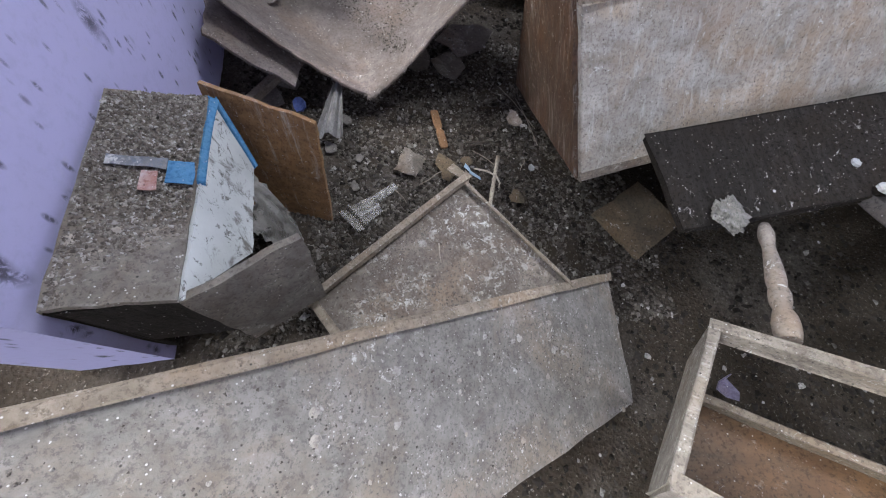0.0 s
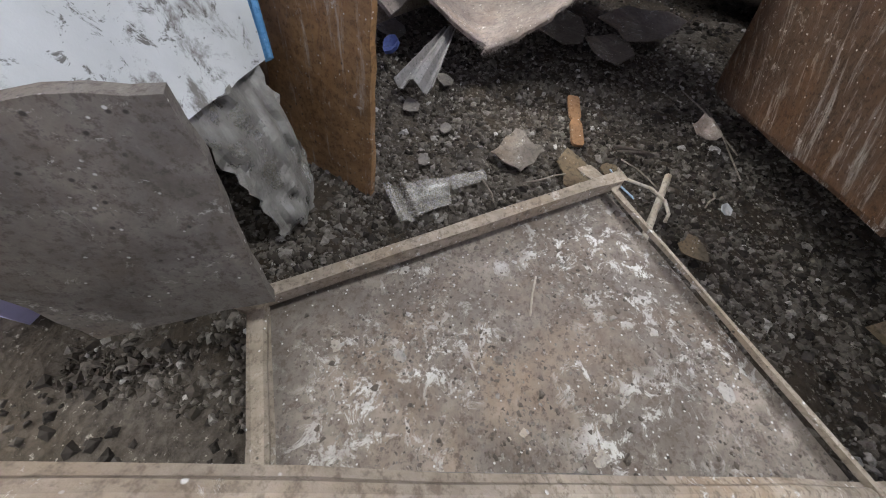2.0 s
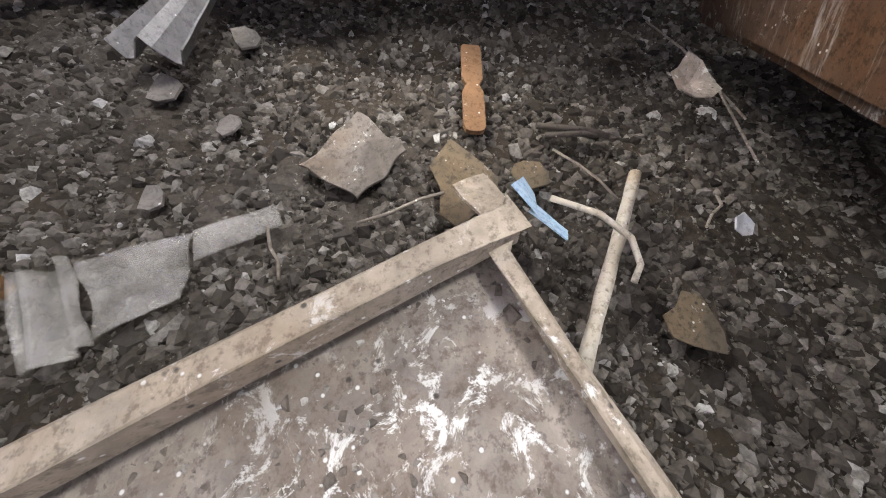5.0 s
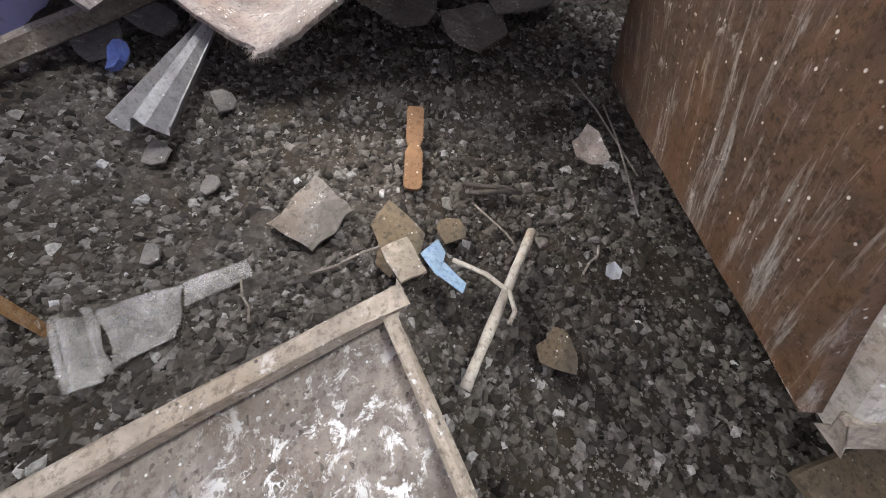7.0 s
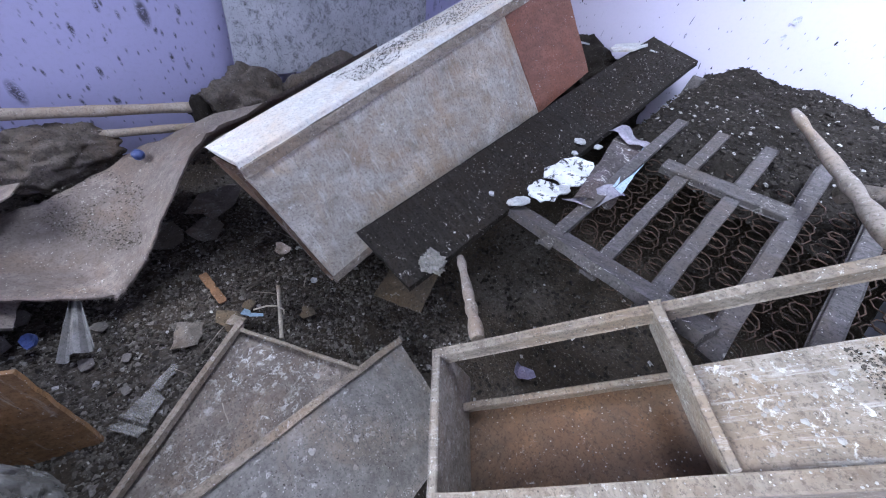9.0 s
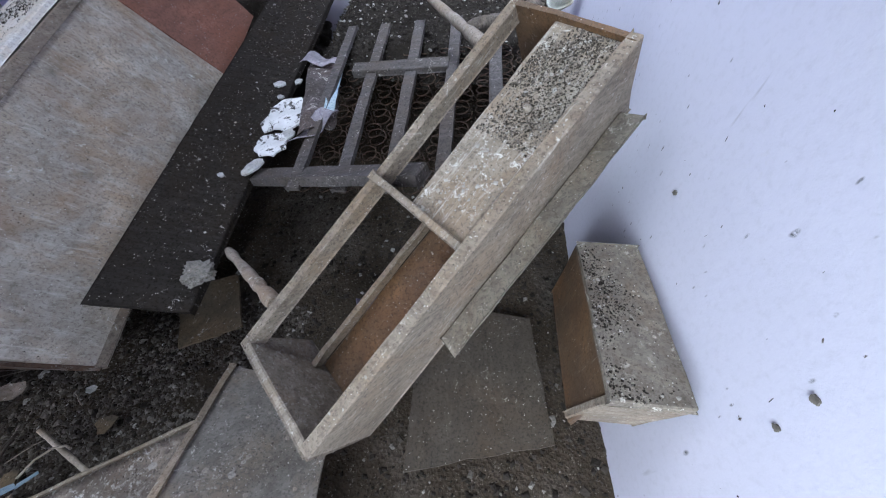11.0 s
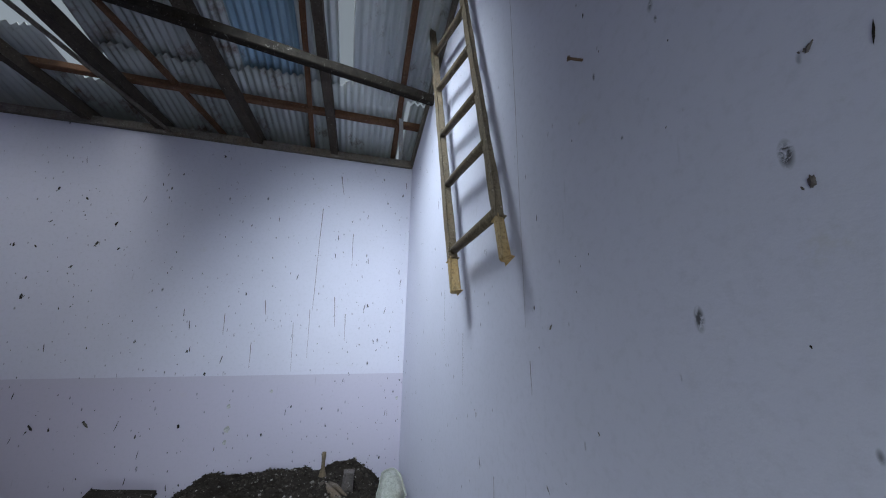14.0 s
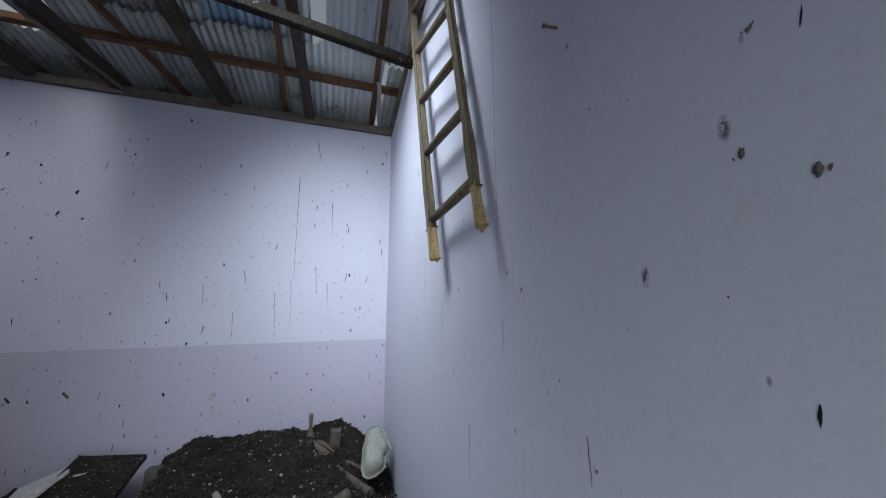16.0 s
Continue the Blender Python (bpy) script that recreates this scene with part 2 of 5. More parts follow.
PAPER = board_material("stained_paper", (0.11, 0.09, 0.072), (0.27, 0.23, 0.19), 0.6, 0.6)
PLASTER = board_material("white_plaster_flakes", (0.40, 0.40, 0.41), (0.66, 0.67, 0.68), 0.35, 0.2)
ORANGE = board_material("orange_wood", (0.15, 0.07, 0.025), (0.29, 0.15, 0.06), 0.4, 0.15, (2, 2, 2))
STICK = board_material("peeled_stick", (0.30, 0.25, 0.19), (0.50, 0.45, 0.37), 0.2, 0.2)
LEG = board_material("turned_pale_wood", (0.18, 0.145, 0.12), (0.40, 0.345, 0.30), 0.4, 0.6)
BAMBOO = board_material("dry_bamboo", (0.28, 0.22, 0.17), (0.48, 0.41, 0.34), 0.25, 0.2)
LADDER = board_material("ladder_wood", (0.10, 0.075, 0.05), (0.23, 0.18, 0.12), 0.35, 0.12, (6, 6, 1.2))
BARE_WOOD = board_material("fresh_yellow_wood", (0.30, 0.21, 0.10), (0.44, 0.33, 0.18), 0.05, 0.05, (6, 6, 1.2))
RAFTER = board_material("sooty_rafter", (0.035, 0.027, 0.022), (0.10, 0.078, 0.062), 0.4, 0.05, (2, 2, 2))
PURLIN = board_material("red_brown_batten", (0.09, 0.045, 0.025), (0.19, 0.10, 0.058), 0.15, 0.05)
PLATE = board_material("grey_wall_plate", (0.12, 0.105, 0.09), (0.27, 0.24, 0.21), 0.35, 0.15)
PORCELAIN = board_material("chipped_white_enamel", (0.27, 0.28, 0.265), (0.52, 0.54, 0.52), 0.5, 0.25, rough=0.4, dirt=(0.10, 0.095, 0.08))
PLASTIC_BLUE = board_material("blue_plastic", (0.02, 0.04, 0.15), (0.05, 0.08, 0.24), 0.3, 0.02, rough=0.4)
RAG = board_material("dirty_sackcloth", (0.06, 0.05, 0.042), (0.22, 0.185, 0.16), 0.5, 0.15, bump=1.0)
LUMP = board_material("crumbly_white_lump", (0.14, 0.13, 0.115), (0.36, 0.34, 0.305), 0.3, 0.6, bump=1.0)
DRIBBLE = board_material("dried_brown_dribble", (0.09, 0.075, 0.075), (0.20, 0.17, 0.17), 0.3, 0.0)
OCHRE = board_material("ochre_stained_paper", (0.07, 0.052, 0.03), (0.19, 0.14, 0.08), 0.6, 0.4)
PALE_BLUE = board_material("pale_blue_print", (0.22, 0.36, 0.50), (0.48, 0.58, 0.66), 0.15, 0.2)
ASH = board_material("grey_flake", (0.12, 0.105, 0.095), (0.27, 0.245, 0.22), 0.45, 0.45)


def rust_material():
    k = Nodes("rusty_spring_wire", 0.7, 0.3)
    return k.done(k.ramp(k.noise(60, 4), (0.35, (0.03, 0.022, 0.018)), (0.7, (0.10, 0.058, 0.038))))


def tin_material(name, a, b, rust):
    k = Nodes(name, 0.5, 0.25)
    c = k.ramp(k.noise(2.2, 6, 0.6, k.mapped((4, 0.6, 1))), (0.3, a), (0.7, b))
    r = k.ramp(k.noise(5, 8, 0.7), (0.62 - 0.15 * rust, 0.0), (0.72 - 0.1 * rust, 0.9))
    c = k.mix(r, c, (0.11, 0.06, 0.035))
    k.bump(k.noise(70, 5), 0.2, 0.002)
    return k.done(c)


def plastic_sheet():
    k = Nodes("clear_dirty_plastic", 0.25)
    k.b.inputs["Alpha"].default_value = 0.38
    k.b.inputs["IOR"].default_value = 1.45
    return k.done(k.ramp(k.noise(30, 5), (0.35, (0.16, 0.145, 0.125)), (0.7, (0.46, 0.43, 0.39))))


def bag_material():
    k = Nodes("dirty_clear_bag", 0.35)
    c = k.ramp(k.noise(14, 7, 0.7, warp=0.6), (0.36, (0.12, 0.11, 0.098)), (0.62, (0.27, 0.26, 0.24)))
    c = k.mix(k.ramp(k.noise(75, 5, 0.8), (0.60, 0.0), (0.68, 0.85)), c, (0.05, 0.042, 0.035))
    k.link(k.ramp(k.noise(9, 5, 0.6), (0.4, 0.6), (0.6, 0.95)), k.b.inputs["Alpha"])
    k.bump(k.noise(45, 6, 0.7), 0.5, 0.004)
    return k.done(c)


WIRE = rust_material()
BAG = bag_material()
TIN = tin_material("galvanised_sheet", (0.50, 0.54, 0.56), (0.74, 0.76, 0.77), 0.3)
TIN_BLUE = tin_material("blue_grey_sheet", (0.18, 0.29, 0.41), (0.36, 0.48, 0.58), 0.35)
TIN_DARK = tin_material("sooty_sheet", (0.28, 0.30, 0.31), (0.50, 0.52, 0.53), 0.55)
GUTTER = board_material("dull_crumpled_tin", (0.16, 0.15, 0.145), (0.36, 0.345, 0.335), 0.5, 0.4, rough=0.5)
NAIL = tin_material("rusty_nail", (0.08, 0.05, 0.035), (0.16, 0.1, 0.07), 0.8)
CLEAR = plastic_sheet()


def soil_material():
    k = Nodes("dung_and_soil", 0.95)
    c = k.ramp(k.noise(2.3, 7, 0.6), (0.32, (0.022, 0.016, 0.011)), (0.5, (0.05, 0.039, 0.029)), (0.7, (0.105, 0.092, 0.08)))
    c = k.mix(k.ramp(k.noise(70, 6, 0.75), (0.35, 0.8), (0.6, 0.0)), c, (0.022, 0.018, 0.014))
    c = k.mix(k.ramp(k.noise(110, 4, 0.8), (0.60, 0.0), (0.68, 0.8)), c, (0.26, 0.24, 0.21))
    k.bump(k.mix(0.5, k.noise(55, 8, 0.8), k.cells(90)), 1.0, 0.008)
    return k.done(c)


def dirt_material():
    k = Nodes("black_dung", 0.95)
    c = k.ramp(k.noise(9, 7, 0.7), (0.32, (0.008, 0.006, 0.005)), (0.7, (0.032, 0.027, 0.023)))
    c = k.mix(k.ramp(k.noise(95, 5, 0.8), (0.62, 0.0), (0.70, 0.8)), c, (0.22, 0.20, 0.18))
    k.bump(k.mix(0.5, k.noise(60, 8, 0.8), k.cells(95)), 1.0, 0.008)
    k.b.inputs["Specular IOR Level"].default_value = 0.1
    return k.done(c)


def crumb_material(name, stops):
    k = Nodes(name, 0.9)
    g = k.t.nodes.new("ShaderNodeNewGeometry")
    c = k.ramp(g.outputs["Random Per Island"], *stops)
    c = k.mix(k.ramp(k.noise(140, 4, 0.7), (0.35, 0.6), (0.6, 0.0)), c, (0.03, 0.026, 0.022))
    return k.done(c)


SOIL = soil_material()
DIRT = dirt_material()
CRUMB = crumb_material("dung_crumbs", ((0.0, (0.020, 0.016, 0.012)), (0.40, (0.066, 0.055, 0.045)), (0.8, (0.115, 0.10, 0.086)), (0.975, (0.18, 0.163, 0.145)), (1.0, (0.36, 0.34, 0.31))))
CRUMB_PALE = crumb_material("pale_grit", ((0.0, (0.07, 0.058, 0.048)), (0.5, (0.15, 0.13, 0.112)), (0.85, (0.27, 0.25, 0.22)), (1.0, (0.6, 0.58, 0.55))))
CRUMB_LID = crumb_material("crusted_dung", ((0.0, (0.085, 0.068, 0.054)), (0.5, (0.17, 0.145, 0.12)), (0.9, (0.26, 0.235, 0.205)), (1.0, (0.42, 0.40, 0.37))))
DROPPING = board_material("white_dropping", (0.26, 0.24, 0.215), (0.56, 0.54, 0.50), 0.35, 0.3)
CRUMB_DARK = crumb_material("dark_crumbs", ((0.0, (0.010, 0.008, 0.007)), (0.6, (0.028, 0.023, 0.020)), (0.95, (0.06, 0.052, 0.045)), (1.0, (0.42, 0.40, 0.38))))

# rotten wood and dry dung have hardly any gloss
for dull in (DARK_WOOD, SOIL, CRUMB, CRUMB_DARK, RAG):
    dull.node_tree.nodes["Principled BSDF"].inputs["Specular IOR Level"].default_value = 0.08

# ---- builders ----
V = Vector
Z = V((0, 0, 1))


def thing(name, base, label, category, group="", kind=""):
    e = new(name)
    e.empty_display_size = 0.05
    e.location = base
    return tagged(e, label, category, group, kind)


def link_mesh(name, verts, faces, material, base=(0, 0, 0), smooth=False):
    me = bpy.data.meshes.new(name)
    b = V(base)
    me.from_pydata([V(v) - b for v in verts], [], faces)
    me.materials.append(material)
    if smooth:
        me.polygons.foreach_set("use_smooth", [True] * len(me.polygons))
    me.update()
    return new(name, me)


def part(name, bm, material, parent, label=""):
    """Links a bmesh, written in world metres, as one mesh under a thing or a part."""
    me = bpy.data.meshes.new(name)
    bmesh.ops.recalc_face_normals(bm, faces=bm.faces)
    top = parent
    shift = V((0, 0, 0))
    while top is not None:
        shift += top.location
        top = top.parent
    bmesh.ops.translate(bm, verts=bm.verts, vec=-shift)
    bm.to_mesh(me)
    bm.free()
    me.materials.append(material)
    ob = new(name, me)
    ob.parent = parent
    if label:
        ob["label"] = label
    return ob


def solo(name, bm, material, base, label, category, group="", kind=""):
    """A thing that is one mesh."""
    bmesh.ops.recalc_face_normals(bm, faces=bm.faces)
    bmesh.ops.translate(bm, verts=bm.verts, vec=-V(base))
    me = bpy.data.meshes.new(name)
    bm.to_mesh(me)
    bm.free()
    me.materials.append(material)
    ob = new(name, me)
    ob.location = base
    return tagged(ob, label, category, group, kind)


def slab(o, a, b, c, cuts=6, rough=0.003, bevel=0.003, bend=None, seed=0.0):
    """A worn board: corner o and edge vectors a, b (its face) and c (its thickness)."""
    o, a, b, c = V(o), V(a), V(b), V(c)
    bm = bmesh.new()
    na = max(1, min(24, int(a.length / 0.06) if cuts else 1))
    nb = max(1, min(24, int(b.length / 0.06) if cuts else 1))
    n = c.normalized()
    grid = {}
    for k in (0, 1):
        for i in range(na + 1):
            for j in range(nb + 1):
                p = o + a * (i / na) + b * (j / nb) + c * k
                w = noise.noise(p * 9 + V((seed, 0, k * 3.1)))
                edge = i in (0, na) or j in (0, nb)
                if edge:
                    q = noise.noise_vector(p * 23 + V((0, seed, 0)))
                    q -= n * q.dot(n)
                    p += q * rough
                p += n * w * rough * 0.7
                if bend:
                    p += n * bend(i / na, j / nb)
                grid[k, i, j] = bm.verts.new(p)
    for i in range(na):
        for j in range(nb):
            for k in (0, 1):
                bm.faces.new([grid[k, i, j], grid[k, i + 1, j], grid[k, i + 1, j + 1], grid[k, i, j + 1]])
    for i in range(na):
        for j in (0, nb):
            bm.faces.new([grid[0, i, j], grid[0, i + 1, j], grid[1, i + 1, j], grid[1, i, j]])
    for j in range(nb):
        for i in (0, na):
            bm.faces.new([grid[0, i, j], grid[0, i, j + 1], grid[1, i, j + 1], grid[1, i, j]])
    if bevel:
        bm.normal_update()
        sharp = [e for e in bm.edges if len(e.link_faces) == 2 and e.calc_face_angle(0) > 1.0]
        bmesh.ops.bevel(bm, geom=sharp, offset=bevel, segments=1, affect="EDGES", clamp_overlap=True)
    return bm


def quad_slab(p0, p1, p2, p3, thick, seed=0.0, rough=0.003, n=10, bend=None):
    """A board or sheet through four corners in turn, thick metres, downward."""
    p0, p1, p2, p3 = V(p0), V(p1), V(p2), V(p3)
    up = (p1 - p0).cross(p3 - p0).normalized()
    if up.z < 0:
        up = -up
    bm = bmesh.new()
    g = {}
    for k in (0, 1):
        for i in range(n + 1):
            for j in range(n + 1):
                u, v = i / n, j / n
                p = (p0 * (1 - u) + p1 * u) * (1 - v) + (p3 * (1 - u) + p2 * u) * v
                if i in (0, n) or j in (0, n):
                    q = noise.noise_vector(p * 31 + V((seed, seed, 0)))
                    p += (q - up * q.dot(up)) * rough
                p += up * (noise.noise(p * 12 + V((0, 0, seed))) * rough - k * thick)
                if bend:
                    p += up * bend(u, v)
                g[k, i, j] = bm.verts.new(p)
    for i in range(n):
        for j in range(n):
            for k in (0, 1):
                bm.faces.new([g[k, i, j], g[k, i + 1, j], g[k, i + 1, j + 1], g[k, i, j + 1]])
    for i in range(n):
        for j in (0, n):
            bm.faces.new([g[0, i, j], g[0, i + 1, j], g[1, i + 1, j], g[1, i, j]])
            bm.faces.new([g[0, j, i], g[0, j, i + 1], g[1, j, i + 1], g[1, j, i]])
    return bm


def tube(points, radii, sides=10, wobble=0.0, seed=0.0):
    """A round bar along points with a radius at each, closed at its ends."""
    pts = [V(p) for p in points]
    bm = bmesh.new()
    rings = []
    for i, p in enumerate(pts):
        d = (pts[min(i + 1, len(pts) - 1)] - pts[max(i - 1, 0)]).normalized()
        s = d.orthogonal().normalized() if not rings else (last - d * last.dot(d)).normalized()
        last = s
        t = d.cross(s)
        r = radii[i] if isinstance(radii, (list, tuple)) else radii
        ring = []
        for j in range(sides):
            w = 2 * math.pi * j / sides
            q = p + (s * math.cos(w) + t * math.sin(w)) * r
            if wobble:
                q += noise.noise_vector(q * 30 + V((seed, 0, 0))) * wobble
            ring.append(bm.verts.new(q))
        rings.append(ring)
    for a, b in zip(rings, rings[1:]):
        for j in range(sides):
            bm.faces.new([a[j], a[(j + 1) % sides], b[(j + 1) % sides], b[j]]).smooth = True
    bm.faces.new(rings[0][::-1])
    bm.faces.new(rings[-1])
    return bm


def beam(p, q, w, h, seed=0.0, up=(0, 0, 1)):
    """A sawn timber from p to q (centres), w wide and h deep."""
    p, q = V(p), V(q)
    d = q - p
    s = d.cross(V(up)).normalized()
    t = s.cross(d).normalized()
    return slab(p - s * w / 2 - t * h / 2, d, s * w, t * h, rough=0.004, bevel=0.004, seed=seed)


def flake(centre, size, thick, seed, turn=0.0, tilt=(0, 0), sides=9, long=1.0, curl=0.0):
    """A torn flat scrap with an uneven outline."""
    r = random.Random(seed)
    bm = bmesh.new()
    rot = Euler((radians(tilt[0]), radians(tilt[1]), radians(turn))).to_matrix()
    up, low = [], []
    for i in range(sides):
        w = 2 * math.pi * i / sides
        k = size * (0.65 + 0.45 * r.random())
        p = V((math.cos(w) * k * long, math.sin(w) * k, 0))
        p.z = curl * (p.x * p.x + p.y * p.y) / max(size, 1e-4) + r.uniform(-0.1, 0.1) * thick
        up.append(bm.verts.new(V(centre) + rot @ (p + V((0, 0, thick)))))
        low.append(bm.verts.new(V(centre) + rot @ p))
    cu = bm.verts.new(V(centre) + rot @ V((0, 0, thick)))
    cl = bm.verts.new(V(centre))
    for i in range(sides):
        j = (i + 1) % sides
        bm.faces.new([up[i], up[j], cu])
        bm.faces.new([low[j], low[i], cl])
        bm.faces.new([up[i], low[i], low[j], up[j]])
    return bm


def shard(centre, size, thick, seed, tilt=(0, 0), sides=6, long=1.0):
    """An angular broken plate."""
    r = random.Random(seed)
    rot = Euler((radians(tilt[0]), radians(tilt[1]), r.uniform(0, 6.28))).to_matrix()
    bm = bmesh.new()
    turns = sorted((i + r.uniform(-0.35, 0.35)) * 2 * math.pi / sides for i in range(sides))
    out = []
    for w in turns:
        k = size * r.uniform(0.75, 1.15)
        nxt = V((math.cos(w) * k * long, math.sin(w) * k, 0))
        if out:
            mid = (out[-1] + nxt) / 2
            out.append(mid + V((r.uniform(-0.1, 0.1), r.uniform(-0.1, 0.1), 0)) * size)
        out.append(nxt)
    up = [bm.verts.new(V(centre) + rot @ (p + V((0, 0, thick)))) for p in out]
    low = [bm.verts.new(V(centre) + rot @ (p * 1.02)) for p in out]
    bm.faces.new(up)
    bm.faces.new(low[::-1])
    for i in range(len(out)):
        j = (i + 1) % len(out)
        bm.faces.new([up[i], low[i], low[j], up[j]])
    return bm


def lump(centre, size, seed, n=3, rough=0.35):
    bm = bmesh.new()
    bmesh.ops.create_icosphere(bm, subdivisions=n, radius=1.0)
    for v in bm.verts:
        d = v.co.normalized()
        k = 1 + 0.6 * rough * noise.fractal(d * 1.7 + V((seed, 0, 0)), 1.0, 2.2, 6) - 0.22 * rough * abs(noise.noise(d * 5 + V((0, seed, 0)))) + 0.10 * rough * noise.noise(d * 14)
        v.co = V(centre) + V((d.x * size[0], d.y * size[1], d.z * size[2])) * k
    for f in bm.faces:
        f.smooth = True
    return bm


def ground_height(x, y):
    h = 0.040 + 0.016 * noise.noise(V((x * 1.7, y * 1.7, 0.3))) + 0.010 * noise.noise(V((x * 7, y * 7, 2.0)))
    # the heap that rises towards the far corner
    k = max(0.0, min(1.0, (y + 1.9) / 1.9)) * max(0.0, min(1.0, (x + 3.2) / 2.0))
    return h + 0.42 * k * k

# ---- structure ----


def ground():
    n = 150
    x0, x1, y0, y1 = -3.4, 0.1, -3.5, 0.1
    vs, fs = [], []
    for j in range(n + 1):
        for i in range(n + 1):
            x, y = x0 + (x1 - x0) * i / n, y0 + (y1 - y0) * j / n
            vs.append((x, y, ground_height(x, y) + 0.010 * noise.noise(V((x * 24, y * 24, 0)))))
    for j in range(n):
        for i in range(n):
            k = j * (n + 1) + i
            fs.append((k, k + 1, k + n + 2, k + n + 1))
    tagged(link_mesh("floor", vs, fs, SOIL, smooth=True), "earth floor buried under crumbling dung and rubbish", "floor", kind="structure")
    # outside, beyond the openings
    big = bmesh.new()
    for a, b in (((-60, -60), (60, -3.5)), ((-60, 0.1), (60, 60)), ((-60, -3.5), (-3.4, 0.1)), ((0.1, -3.5), (60, 0.1))):
        big.faces.new([big.verts.new((x, y, -0.05)) for x, y in (a, (b[0], a[1]), b, (a[0], b[1]))])
    solo("ground", big, SOIL, (0, 0, 0), "bare earth ground around the house", "ground", kind="structure")


def wall_piece(bm, lo, hi):
    m = bmesh.ops.create_cube(bm, size=1.0)
    for v in m["verts"]:
        v.co = V([lo[i] + (v.co[i] + 0.5) * (hi[i] - lo[i]) for i in range(3)])


def walls():
    top = 2.72
    bm = bmesh.new()
    wall_piece(bm, (-3.2, 0, -0.1), (0.16, 0.16, top))
    solo("wall_north", bm, WALL_NORTH, (0, 0, 0), "lilac limewashed wall with dribbles and shadowed mould", "wall", kind="structure")
    bm = bmesh.new()
    for x in (0.0, 0.16):
        bm.faces.new([bm.verts.new((x, y, z)) for y, z in ((0, -0.1), (-3.3, -0.1), (-3.3, 3.42), (0, top))])
    a, b = bm.faces[:] if hasattr(bm.faces, "ensure_lookup_table") and not bm.faces.ensure_lookup_table() else ()
    va, vb = list(a.verts), list(b.verts)
    for i in range(4):
        bm.faces.new([va[i], va[(i + 1) % 4], vb[(i + 1) % 4], vb[i]])
    solo("wall_east", bm, WALL, (0, 0, 0), "lilac limewashed wall under the sloping roof", "wall", kind="structure")
    bm = bmesh.new()
    for lo, hi in (((-3.2, -0.1), (-2.64, 3.35)), ((-2.64, -0.1), (-1.85, 0.5)), ((-2.64, 1.45), (-1.85, 3.35)), ((-1.85, -0.1), (-1.05, 3.35)), ((-1.05, 2.1), (-0.2, 3.35)), ((-0.2, -0.1), (0, 3.35))):
        wall_piece(bm, (lo[0], -3.22, lo[1]), (hi[0], -3.04, hi[1]))
    solo("wall_south", bm, WALL_SPOTTED, (0, 0, 0), "lilac wall speckled all over with black mould", "wall", kind="structure")
    bm = bmesh.new()
    wall_piece(bm, (-3.0, -3.04, -0.1), (-2.82, 0, 3.3))
    solo("wall_west", bm, WALL_SPOTTED, (0, 0, 0), "lilac wall with scattered black spots", "wall", kind="structure")
    bm = slab((-2.65, -3.26, 0.5), (0.82, 0, 0), (0, 0.235, 0), (0, 0, 0.035), seed=4)
    solo("window_sill", bm, GUANO, (-2.36, -3.16, 0.5), "chipped whitewashed concrete window sill", "sill", kind="structure")


def corrugated(name, x0, x1, y0, y1, lift, material, label):
    """A corrugated roof sheet on the slope; the waves run down the slope."""
    n = max(8, int((x1 - x0) / 0.006))
    vs, fs = [], []
    rows = [y0 + (y1 - y0) * j / 6 for j in range(7)]
    for y in rows:
        for i in range(n + 1):
            x = x0 + (x1 - x0) * i / n
            z = roof_height(y) + lift + 0.010 * math.sin(2 * math.pi * x / 0.038) + 0.006 * noise.noise(V((x * 2, y * 2, lift * 50)))
            yy = y + (0.03 * noise.noise(V((x * 14, 3 + y, 0))) if y in (rows[0], rows[-1]) else 0)
            vs.append((x, yy, z))
    for j in range(6):
        for i in range(n):
            k = j * (n + 1) + i
            fs.append((k, k + 1, k + n + 2, k + n + 1))
    ob = link_mesh(name, vs, fs, material, smooth=True)
    mod = ob.modifiers.new("thickness", "SOLIDIFY")
    mod.thickness = 0.0015
    return tagged(ob, label, "roof sheet", "roof sheets", "structure")


def roof_height(y):
    return 2.855 - 0.2 * y


